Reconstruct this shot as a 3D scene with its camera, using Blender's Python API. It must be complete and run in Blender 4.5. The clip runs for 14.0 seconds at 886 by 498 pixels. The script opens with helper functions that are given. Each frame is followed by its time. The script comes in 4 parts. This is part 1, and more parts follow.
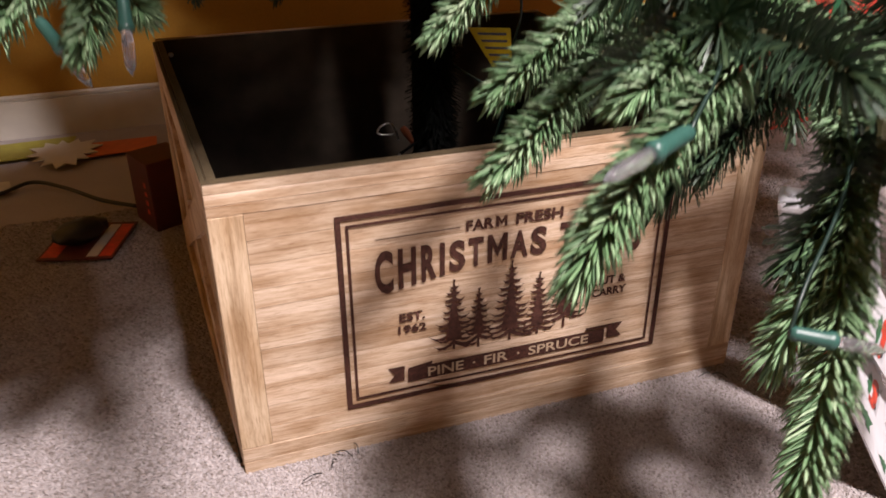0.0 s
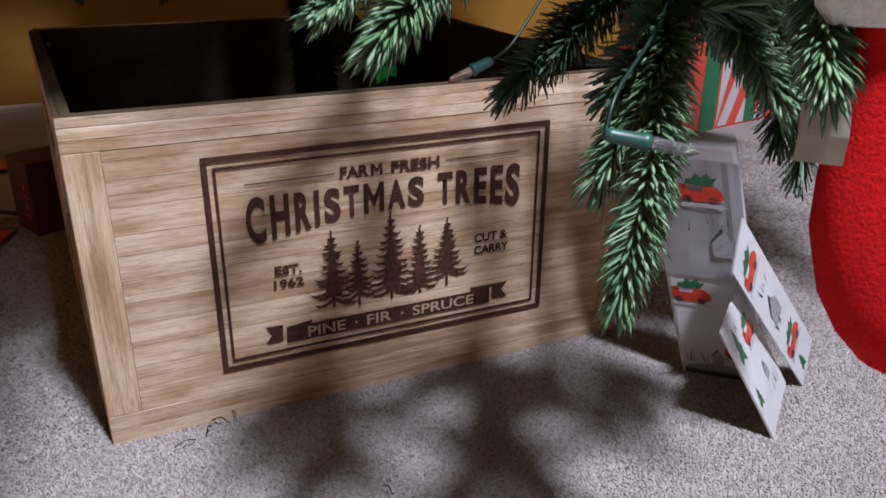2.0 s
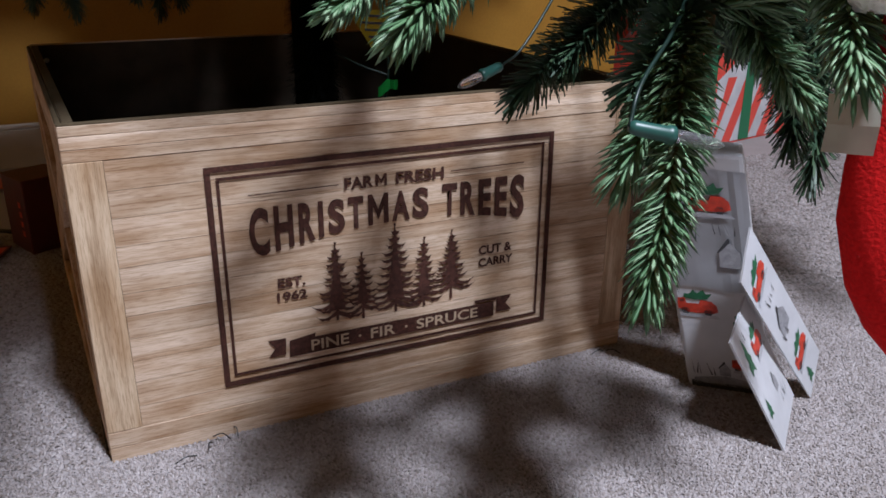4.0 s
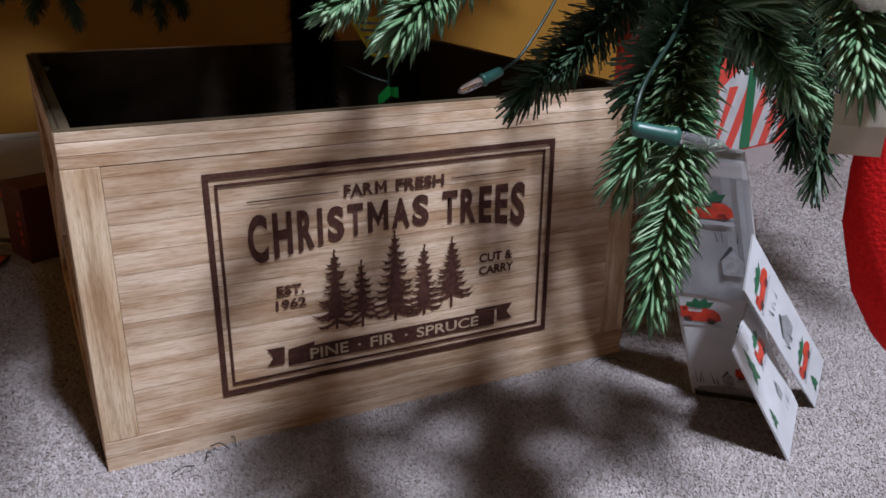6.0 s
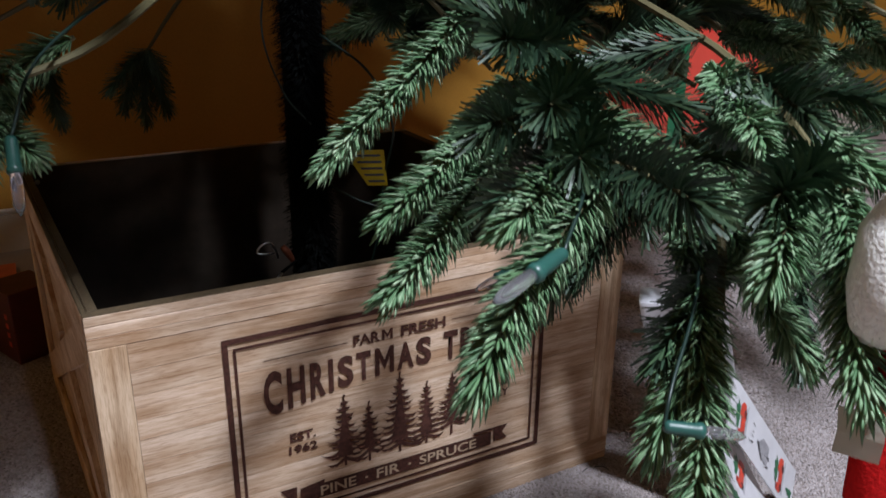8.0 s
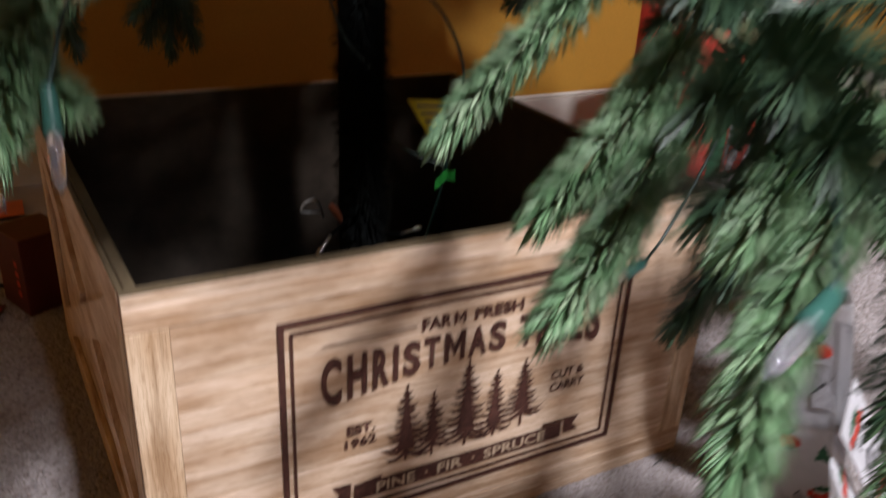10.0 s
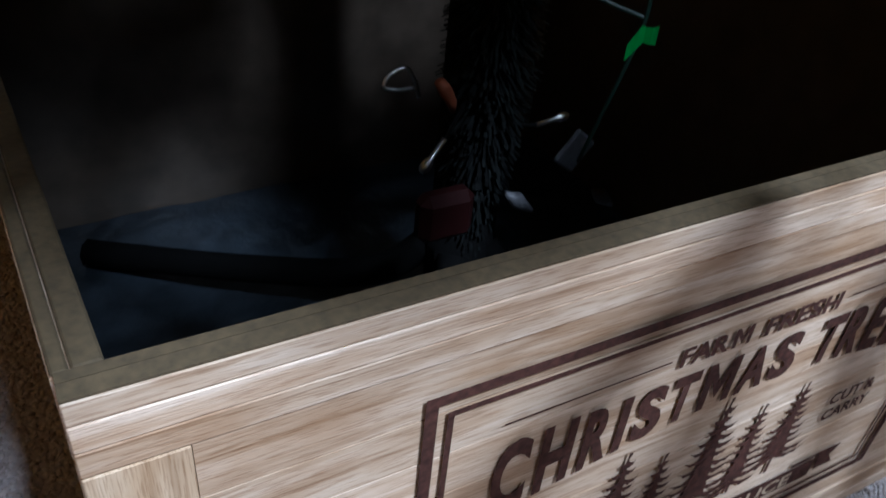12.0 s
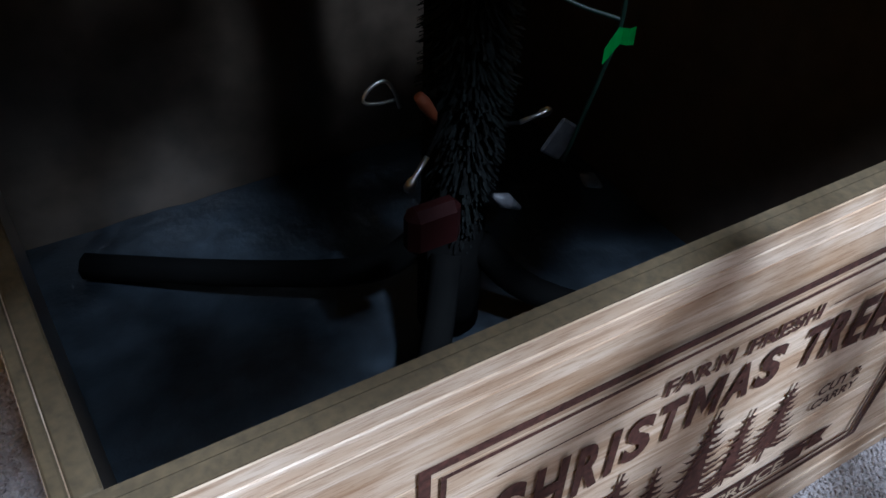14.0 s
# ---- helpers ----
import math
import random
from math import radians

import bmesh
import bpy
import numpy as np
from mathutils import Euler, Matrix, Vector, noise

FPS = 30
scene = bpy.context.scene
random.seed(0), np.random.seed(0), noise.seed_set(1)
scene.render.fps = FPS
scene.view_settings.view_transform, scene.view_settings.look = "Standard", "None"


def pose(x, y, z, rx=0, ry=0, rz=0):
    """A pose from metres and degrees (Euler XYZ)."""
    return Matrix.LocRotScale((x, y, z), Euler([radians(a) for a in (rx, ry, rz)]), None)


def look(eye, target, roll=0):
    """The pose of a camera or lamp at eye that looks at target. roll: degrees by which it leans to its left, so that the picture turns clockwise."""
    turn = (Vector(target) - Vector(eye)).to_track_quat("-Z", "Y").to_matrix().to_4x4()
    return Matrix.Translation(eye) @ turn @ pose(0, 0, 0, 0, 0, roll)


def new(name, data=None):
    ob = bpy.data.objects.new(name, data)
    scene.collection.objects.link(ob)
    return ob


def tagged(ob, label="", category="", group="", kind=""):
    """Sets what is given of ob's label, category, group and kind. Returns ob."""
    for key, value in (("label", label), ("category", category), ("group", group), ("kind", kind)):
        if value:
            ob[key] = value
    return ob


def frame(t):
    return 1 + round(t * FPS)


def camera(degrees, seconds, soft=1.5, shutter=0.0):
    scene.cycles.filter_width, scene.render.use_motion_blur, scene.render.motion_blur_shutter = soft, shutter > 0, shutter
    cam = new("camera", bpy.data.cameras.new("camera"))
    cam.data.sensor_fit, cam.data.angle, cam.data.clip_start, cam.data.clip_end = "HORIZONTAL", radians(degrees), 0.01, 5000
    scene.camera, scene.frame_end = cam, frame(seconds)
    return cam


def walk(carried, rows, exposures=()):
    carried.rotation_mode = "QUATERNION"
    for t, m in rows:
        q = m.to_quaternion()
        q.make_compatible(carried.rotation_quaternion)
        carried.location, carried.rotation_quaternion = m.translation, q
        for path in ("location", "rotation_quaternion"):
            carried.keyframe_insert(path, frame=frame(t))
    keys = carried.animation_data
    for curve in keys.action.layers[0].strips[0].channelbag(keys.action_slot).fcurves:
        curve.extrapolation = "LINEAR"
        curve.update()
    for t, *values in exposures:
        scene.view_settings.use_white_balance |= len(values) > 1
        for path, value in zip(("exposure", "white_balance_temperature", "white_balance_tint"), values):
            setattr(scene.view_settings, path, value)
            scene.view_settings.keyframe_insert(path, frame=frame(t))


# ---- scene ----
from mathutils.geometry import tessellate_polygon

cam = camera(57.5, 14.0, 1.6, 0.5)
METRES, EYE, TILT, LEAN, TURN = 0.98, 0.572, 0.0, 0.0, -18.9
OX, OY = -0.010, -0.636
ROWS = [
    (0.0, 0.0, 0.0, 0.0, -0.12, -27.84, 0.22),
    (0.5, -0.0057, 0.0155, -0.0787, -0.41, -24.47, -1.24),
    (1.0, 0.0217, -0.0141, -0.093, -1.72, -22.92, -0.16),
    (1.5, 0.0376, -0.0378, -0.0941, -3.38, -22.86, 0.29),
    (2.0, 0.0476, -0.0438, -0.1075, -5.51, -23.05, -0.39),
    (2.5, 0.0406, -0.0431, -0.1219, -5.42, -23.14, -0.17),
    (3.0, 0.0348, -0.0414, -0.1261, -5.84, -23.06, -0.25),
    (3.5, 0.0331, -0.0412, -0.1251, -6.18, -23.0, -0.37),
    (4.0, 0.034, -0.0399, -0.1228, -6.22, -21.28, -0.39),
    (6.5, 0.0354, -0.0348, -0.1288, -6.14, -20.47, -0.36),
    (7.0, 0.0326, -0.037, -0.1181, -6.14, -20.44, -0.35),
    (7.5, 0.0117, -0.0268, -0.0281, -7.61, -21.05, -0.8),
    (10.0, -0.0701, 0.103, 0.0064, -8.95, -24.79, -2.76),
    (10.5, -0.1154, 0.2213, -0.0827, -8.87, -24.9, -3.43),
    (11.0, -0.1464, 0.3578, -0.1132, -8.96, -26.75, -4.37),
    (11.5, -0.1423, 0.4286, -0.1114, -8.72, -29.56, -5.36),
    (12.0, -0.1398, 0.4656, -0.1031, -9.24, -36.97, -4.8),
    (12.5, -0.1331, 0.4883, -0.0834, -10.18, -41.02, -3.7),
    (13.0, -0.1305, 0.4963, -0.0654, -11.4, -41.43, -2.54),
    (13.5, -0.1288, 0.4947, -0.063, -11.56, -41.36, -2.12),
    (14.0, -0.1288, 0.4913, -0.0599, -11.44, -41.5, -1.74),
]
PATH = [(t, pose(OX, OY, EYE, TILT, LEAN, TURN) @ pose(METRES * x, METRES * y, METRES * z, 90 + pitch, roll, yaw)) for t, x, y, z, yaw, pitch, roll in ROWS]
PATH.append((7.7, look((-0.030, -0.658, 0.567), (0.876, 0.989, -0.116), 0.4)))
PATH.append((9.8, look((-0.021, -0.550, 0.643), (0.818, 1.029, -0.253), 4.3)))
PATH.sort(key=lambda row: row[0])
EXPOSURES = [(0.0, 0.6, 8000, 27), (0.6, 0.50, 7500, 24), (1.2, 0.26, 6800, 19), (2.0, 0.06, 6500, 19), (2.6, -0.02, 6300, 16), (6.8, -0.04, 6300, 16), (7.3, -0.05, 6300, 16),
             (7.7, -0.05, 6400, 16), (9.8, 0.4, 7000, 20), (10.3, 0.47, 7100, 20), (11.0, 0.25, 6500, 17), (11.6, 0.22, 5600, 10), (12.2, 0.3, 5400, 7), (14.0, 0.45, 5400, 7)]
walk(cam, PATH, EXPOSURES)

# ---- world and light ----
world = bpy.data.worlds.new("world")
world.use_nodes = True
world.node_tree.nodes["Background"].inputs["Color"].default_value = (0.5, 0.55, 0.6, 1)
world.node_tree.nodes["Background"].inputs["Strength"].default_value = 0.01
scene.world = world
LAMP = (0.36, -1.24, 2.34)
lamp_data = bpy.data.lights.new("ceiling_lamp_light", "AREA")
lamp_data.shape, lamp_data.size, lamp_data.energy, lamp_data.color = "DISK", 0.25, 104.0, (0.81, 0.895, 1.0)
lamp_light = new("ceiling_lamp_light", lamp_data)
lamp_light.matrix_world = look(LAMP, (0.35, -0.1, 0.1))


# ---- materials ----
def material(name):
    m = bpy.data.materials.new(name)
    m.use_nodes = True
    return m, m.node_tree.nodes, m.node_tree.links, m.node_tree.nodes["Principled BSDF"]


def ramp(nodes, stops):
    r = nodes.new("ShaderNodeValToRGB")
    while len(r.color_ramp.elements) < len(stops):
        r.color_ramp.elements.new(0.5)
    for el, (at, c) in zip(r.color_ramp.elements, stops):
        el.position, el.color = at, (*c, 1)
    return r


def noise_node(nodes, links, scale, detail=4.0, stretch=None, jitter=True):
    """Noise in metres, stretched along the axes, shifted from object to object."""
    geo = nodes.new("ShaderNodeNewGeometry")
    vec = geo.outputs["Position"]
    if jitter:
        info = nodes.new("ShaderNodeObjectInfo")
        mul = nodes.new("ShaderNodeVectorMath")
        mul.operation = "MULTIPLY_ADD"
        mul.inputs[1].default_value = (37.0, 11.0, 23.0)
        comb = nodes.new("ShaderNodeCombineXYZ")
        for k in range(3):
            links.new(info.outputs["Random"], comb.inputs[k])
        links.new(comb.outputs[0], mul.inputs[0])
        links.new(vec, mul.inputs[2])
        vec = mul.outputs[0]
    mp = nodes.new("ShaderNodeMapping")
    mp.inputs["Scale"].default_value = stretch or (1, 1, 1)
    links.new(vec, mp.inputs["Vector"])
    n = nodes.new("ShaderNodeTexNoise")
    n.inputs["Scale"].default_value, n.inputs["Detail"].default_value = scale, detail
    links.new(mp.outputs[0], n.inputs["Vector"])
    return n


def bump(nodes, links, bsdf, height, strength, distance):
    b = nodes.new("ShaderNodeBump")
    b.inputs["Strength"].default_value, b.inputs["Distance"].default_value = strength, distance
    links.new(height, b.inputs["Height"])
    links.new(b.outputs[0], bsdf.inputs["Normal"])


def mix(nodes, links, fac, a, b, how="MIX"):
    m = nodes.new("ShaderNodeMix")
    m.data_type, m.blend_type = "RGBA", how
    for sock, v in ((m.inputs[0], fac), (m.inputs[6], a), (m.inputs[7], b)):
        if isinstance(v, (int, float)):
            sock.default_value = v
        elif isinstance(v, tuple):
            sock.default_value = (*v, 1)
        else:
            links.new(v, sock)
    return m.outputs[2]


def plain(name, colour, rough=0.6, metal=0.0, grain=0.12, scale=60.0, relief=0.0, spec=0.5):
    """A paint, plastic, paper or cloth with a little unevenness."""
    m, nodes, links, b = material(name)
    n = noise_node(nodes, links, scale)
    big = noise_node(nodes, links, scale * 0.12, 2.0)
    r = ramp(nodes, [(0.25, tuple(c * (1 - grain) for c in colour)), (0.75, tuple(min(1, c * (1 + grain)) for c in colour))])
    links.new(n.outputs["Fac"], r.inputs[0])
    r2 = ramp(nodes, [(0.3, (1 - grain * 0.6,) * 3), (0.7, (1, 1, 1))])
    links.new(big.outputs["Fac"], r2.inputs[0])
    links.new(mix(nodes, links, 1.0, r.outputs[0], r2.outputs[0], "MULTIPLY"), b.inputs["Base Color"])
    b.inputs["Roughness"].default_value, b.inputs["Metallic"].default_value = rough, metal
    b.inputs["Specular IOR Level"].default_value = spec
    if relief:
        bump(nodes, links, b, n.outputs["Fac"], 0.6, relief)
    return m


def wood(name, along, light, mid, dark, rough=0.55):
    """Light sawn wood with its grain along axis 0 (x), 1 (y) or 2 (z): soft growth bands, dark growth lines, short pores and brown clouds."""
    m, nodes, links, b = material(name)

    def run(k, v):
        axes = [1.0, 1.0, 1.0]
        axes[along] = k
        return tuple(q * v for q in axes)
    band = noise_node(nodes, links, 150.0, 4.0, run(0.045, 1.0))
    band.inputs["Distortion"].default_value = 0.9
    line = noise_node(nodes, links, 330.0, 3.0, run(0.022, 1.0))
    line.inputs["Distortion"].default_value = 1.1
    pore = noise_node(nodes, links, 1500.0, 2.0, run(0.055, 1.0))
    cloud = noise_node(nodes, links, 20.0, 4.0, run(0.34, 1.8))
    spot = noise_node(nodes, links, 75.0, 3.0, run(0.30, 1.0))
    r = ramp(nodes, [(0.32, dark), (0.47, mid), (0.62, light)])
    links.new(band.outputs["Fac"], r.inputs[0])
    rl = ramp(nodes, [(0.30, (0.46, 0.35, 0.26)), (0.40, (0.92, 0.89, 0.86)), (0.46, (1, 1, 1))])
    links.new(line.outputs["Fac"], rl.inputs[0])
    rp = ramp(nodes, [(0.36, (0.58, 0.48, 0.40)), (0.48, (1, 1, 1))])
    links.new(pore.outputs["Fac"], rp.inputs[0])
    rc = ramp(nodes, [(0.36, (0.66, 0.54, 0.42)), (0.58, (1, 1, 1))])
    links.new(cloud.outputs["Fac"], rc.inputs[0])
    rs = ramp(nodes, [(0.30, (0.80, 0.71, 0.62)), (0.55, (1, 1, 1))])
    links.new(spot.outputs["Fac"], rs.inputs[0])
    info = nodes.new("ShaderNodeObjectInfo")
    ri = ramp(nodes, [(0.0, (0.86, 0.835, 0.80)), (1.0, (1.06, 1.05, 1.04))])
    links.new(info.outputs["Random"], ri.inputs[0])
    c = mix(nodes, links, 0.5, r.outputs[0], rl.outputs[0], "MULTIPLY")
    c = mix(nodes, links, 0.55, c, rp.outputs[0], "MULTIPLY")
    c = mix(nodes, links, 0.75, c, rc.outputs[0], "MULTIPLY")
    c = mix(nodes, links, 0.6, c, rs.outputs[0], "MULTIPLY")
    c = mix(nodes, links, 1.0, c, ri.outputs[0], "MULTIPLY")
    links.new(c, b.inputs["Base Color"])
    b.inputs["Roughness"].default_value = rough
    b.inputs["Specular IOR Level"].default_value = 0.25
    bump(nodes, links, b, pore.outputs["Fac"], 0.35, 0.0006)
    return m


def needle_material(name, a, b_, c, rough, spec=0.5):
    m, nodes, links, b = material(name)
    geo = nodes.new("ShaderNodeNewGeometry")
    r = ramp(nodes, [(0.0, a), (0.55, b_), (1.0, c)])
    links.new(geo.outputs["Random Per Island"], r.inputs[0])
    n = noise_node(nodes, links, 14.0, 2.0, None, False)
    r2 = ramp(nodes, [(0.3, (0.7, 0.78, 0.7)), (0.7, (1.1, 1.05, 1.1))])
    links.new(n.outputs["Fac"], r2.inputs[0])
    links.new(mix(nodes, links, 1.0, r.outputs[0], r2.outputs[0], "MULTIPLY"), b.inputs["Base Color"])
    b.inputs["Roughness"].default_value = rough
    b.inputs["Specular IOR Level"].default_value = spec
    return m


LIGHT, MID, DARK = (0.76, 0.610, 0.485), (0.67, 0.515, 0.385), (0.53, 0.375, 0.255)
WOOD_X = wood("pale_wood_along_x", 0, LIGHT, MID, DARK)
WOOD_Y = wood("pale_wood_along_y", 1, LIGHT, MID, DARK)
WOOD_Z = wood("pale_wood_upright", 2, (0.68, 0.535, 0.385), (0.60, 0.455, 0.315), (0.46, 0.33, 0.215))
# fibreboard brown, darkened to put the rim's shade into its colour
EDGE = plain("shaded_fibreboard", (0.095, 0.064, 0.030), 0.85, grain=0.3, scale=260.0, relief=0.0005)
INK = plain("brown_ink", (0.072, 0.028, 0.020), 0.8, grain=0.55, scale=300.0, spec=0.2)
PALE_INK = plain("bare_wood_lettering", (0.45, 0.33, 0.22), 0.7, grain=0.2, scale=240.0)
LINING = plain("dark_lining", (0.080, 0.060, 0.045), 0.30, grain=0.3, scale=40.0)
WALL = plain("amber_wall_paint", (0.37, 0.178, 0.018), 0.75, grain=0.06, scale=220.0, relief=0.0006)
CEIL = plain("white_ceiling_paint", (0.78, 0.77, 0.74), 0.9, grain=0.05, scale=90.0)
TRIM = plain("white_trim_paint", (0.56, 0.52, 0.46), 0.5, grain=0.06, scale=30.0)
NEEDLE = needle_material("moulded_needles", (0.058, 0.135, 0.058), (0.135, 0.250, 0.122), (0.28, 0.39, 0.24), 0.50, 0.4)
# dark green foil; its colour also stands in for shade inside the boughs
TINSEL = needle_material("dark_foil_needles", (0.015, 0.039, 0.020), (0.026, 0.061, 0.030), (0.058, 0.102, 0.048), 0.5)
BLACK_FOIL = needle_material("black_foil_needles", (0.003, 0.003, 0.003), (0.005, 0.006, 0.006), (0.008, 0.010, 0.010), 0.8, 0.1)
STEM = plain("brown_twig_wrap", (0.10, 0.085, 0.035), 0.7)
POLE = plain("black_pole_paint", (0.004, 0.004, 0.004), 0.9, spec=0.05)
SOCKET = plain("green_plastic_socket", (0.020, 0.085, 0.068), 0.4, grain=0.15)
WIRE = plain("dark_green_wire", (0.006, 0.022, 0.016), 0.45)
SHEET = plain("dark_sheet_surface", (0.019, 0.025, 0.032), 0.38, grain=0.6, scale=34.0, relief=0.006)
BLACK = plain("black_plastic", (0.012, 0.012, 0.013), 0.4)
STEEL = plain("bright_steel", (0.72, 0.72, 0.72), 0.28, 1.0)
RED_FELT = plain("red_felt", (0.56, 0.012, 0.012), 0.95, grain=0.2, scale=500.0, relief=0.0012, spec=0.1)
PLUSH = plain("white_plush", (0.78, 0.76, 0.72), 0.95, grain=0.12, scale=420.0, relief=0.003, spec=0.1)
SATIN = plain("cream_satin_label", (0.62, 0.62, 0.52), 0.5)
PAPER = plain("white_gift_paper", (0.60, 0.605, 0.63), 0.4, grain=0.14, scale=25.0)
GREY_PRINT = plain("grey_print", (0.33, 0.33, 0.35), 0.45, grain=0.3, scale=180.0)
PAPER_SNOW = plain("pale_grey_print", (0.46, 0.46, 0.49), 0.45, grain=0.25, scale=90.0)
DARK_PRINT = plain("dark_print", (0.06, 0.06, 0.065), 0.45, grain=0.3, scale=180.0)
RED_PRINT = plain("red_print", (0.62, 0.050, 0.022), 0.42, grain=0.25, scale=160.0)
GREEN_PRINT = plain("green_print", (0.016, 0.13, 0.055), 0.45, grain=0.35, scale=160.0)
BAG_RED = plain("red_gift_bag_paper", (0.78, 0.085, 0.060), 0.35, grain=0.05, scale=20.0)
BAG_GREEN = plain("green_gift_bag_print", (0.015, 0.17, 0.075), 0.35, grain=0.06, scale=20.0)
CAP = plain("dull_orange_plastic", (0.20, 0.055, 0.025), 0.6, grain=0.2, scale=80.0, spec=0.2)
CLAMP_RED = plain("dull_red_plastic", (0.020, 0.004, 0.004), 0.7, grain=0.2, scale=50.0, spec=0.1)
CLAMP_GREY = plain("dull_grey_metal", (0.10, 0.10, 0.11), 0.5, grain=0.3, scale=120.0)
DARK_RED = plain("dark_red_carton", (0.085, 0.011, 0.009), 0.5, grain=0.2, scale=50.0)
YELLOW = plain("yellow_warning_label", (0.62, 0.45, 0.02), 0.45, grain=0.1)
GREEN_TAPE = plain("bright_green_tape", (0.02, 0.42, 0.07), 0.45, grain=0.1)
ORANGE = plain("orange_paper", (0.60, 0.13, 0.04), 0.6)
LIME = plain("olive_paper", (0.33, 0.30, 0.05), 0.6)


def carpet_material(name, tone):
    m, nodes, links, b = material(name)
    geo = nodes.new("ShaderNodeNewGeometry")
    n = noise_node(nodes, links, 420.0, 3.0, None, False)
    big = noise_node(nodes, links, 7.0, 4.0, None, False)
    r = ramp(nodes, [(0.0, (0.27, 0.232, 0.212)), (0.35, (0.40, 0.352, 0.340)), (1.0, (0.50, 0.452, 0.448))])
    links.new(geo.outputs["Random Per Island"], r.inputs[0])
    rn = ramp(nodes, [(0.3, (0.86, 0.86, 0.86)), (0.7, (1.06, 1.06, 1.06))])
    links.new(n.outputs["Fac"], rn.inputs[0])
    rb = ramp(nodes, [(0.3, (0.88 * tone, 0.87 * tone, 0.86 * tone)), (0.7, (1.04 * tone,) * 3)])
    links.new(big.outputs["Fac"], rb.inputs[0])
    c = mix(nodes, links, 1.0, r.outputs[0], rn.outputs[0], "MULTIPLY")
    links.new(mix(nodes, links, 1.0, c, rb.outputs[0], "MULTIPLY"), b.inputs["Base Color"])
    b.inputs["Roughness"].default_value = 0.95
    b.inputs["Specular IOR Level"].default_value = 0.1
    bump(nodes, links, b, n.outputs["Fac"], 0.6, 0.0015)
    return m


CARPET = carpet_material("beige_grey_carpet_tufts", 1.0)
# the flat floor's colour is toned down for the shade between tufts
CARPET_SHADED = carpet_material("beige_grey_carpet_shaded", 0.80)


def glass_material():
    m, nodes, links, b = material("clear_bulb_glass")
    b.inputs["Base Color"].default_value = (0.90, 0.88, 0.94, 1)
    b.inputs["Transmission Weight"].default_value = 0.93
    b.inputs["Roughness"].default_value = 0.06
    b.inputs["IOR"].default_value = 1.45
    return m


GLASS = glass_material()


# ---- mesh helpers ----
def part(name, bm, mat, parent=None, label="", smooth=False):
    me = bpy.data.meshes.new(name)
    bm.to_mesh(me)
    bm.free()
    me.materials.append(mat)
    if smooth:
        for p in me.polygons:
            p.use_smooth = True
    ob = new(name, me)
    if parent is not None:
        ob.parent = parent
    if label:
        tagged(ob, label)
    return ob


def empty(name, at, label, category, group="", kind=""):
    ob = new(name)
    ob.empty_display_size = 0.02
    ob.location = at
    bpy.context.view_layer.update()
    return tagged(ob, label, category, group, kind)


def under(ob, parent):
    """Hangs ob, built in world places, under an empty that stands elsewhere."""
    ob.parent = parent
    ob.matrix_parent_inverse = Matrix.Translation(parent.location).inverted()
    return ob


def add_box(bm, x0, x1, y0, y1, z0, z1, bevel=0.0):
    vs = [bm.verts.new((x, y, z)) for x in (x0, x1) for y in (y0, y1) for z in (z0, z1)]
    fs = [bm.faces.new([vs[k] for k in q]) for q in ((0, 1, 3, 2), (4, 6, 7, 5), (0, 4, 5, 1), (2, 3, 7, 6), (0, 2, 6, 4), (1, 5, 7, 3))]
    if bevel:
        es = list({e for f in fs for e in f.edges})
        bmesh.ops.bevel(bm, geom=es, offset=bevel, segments=1, affect="EDGES", profile=0.5)
    return bm


def box_bm(x0, x1, y0, y1, z0, z1, bevel=0.0):
    return add_box(bmesh.new(), x0, x1, y0, y1, z0, z1, bevel)


def tube_bm(points, radii, sides=8, bm=None):
    bm = bm or bmesh.new()
    pts = [Vector(p) for p in points]
    if isinstance(radii, (int, float)):
        radii = [radii] * len(pts)
    rings = []
    for i, p in enumerate(pts):
        t = (pts[min(i + 1, len(pts) - 1)] - pts[max(i - 1, 0)]).normalized()
        u = t.cross(Vector((0.31, 0.2, 0.93))).normalized()
        v = t.cross(u)
        rings.append([bm.verts.new(p + radii[i] * (math.cos(a) * u + math.sin(a) * v)) for a in (2 * math.pi * k / sides for k in range(sides))])
    for a, b in zip(rings, rings[1:]):
        for k in range(sides):
            bm.faces.new((a[k], a[(k + 1) % sides], b[(k + 1) % sides], b[k]))
    bm.faces.new(rings[0][::-1])
    bm.faces.new(rings[-1])
    bmesh.ops.recalc_face_normals(bm, faces=bm.faces)
    return bm


def smooth_line(points, n=24):
    """A smooth curve through a few points."""
    p = [Vector(q) for q in points]
    p = [2 * p[0] - p[1]] + p + [2 * p[-1] - p[-2]]
    out = []
    for i in range(1, len(p) - 2):
        for k in range(n // (len(p) - 3) + 1):
            t = k / (n // (len(p) - 3) + 1)
            a, b, c, d = p[i - 1:i + 3]
            out.append(0.5 * ((2 * b) + (c - a) * t + (2 * a - 5 * b + 4 * c - d) * t * t + (3 * b - a - 3 * c + d) * t ** 3))
    out.append(p[-2])
    return out


def flat_bm(outline, place):
    """A flat printed shape: outline in (u, v), laid into the world by place(u, v)."""
    bm = bmesh.new()
    vs = [bm.verts.new(place(u, v)) for u, v in outline]
    for tri in tessellate_polygon([[Vector((u, v, 0)) for u, v in outline]]):
        bm.faces.new([vs[k] for k in tri])
    return bm


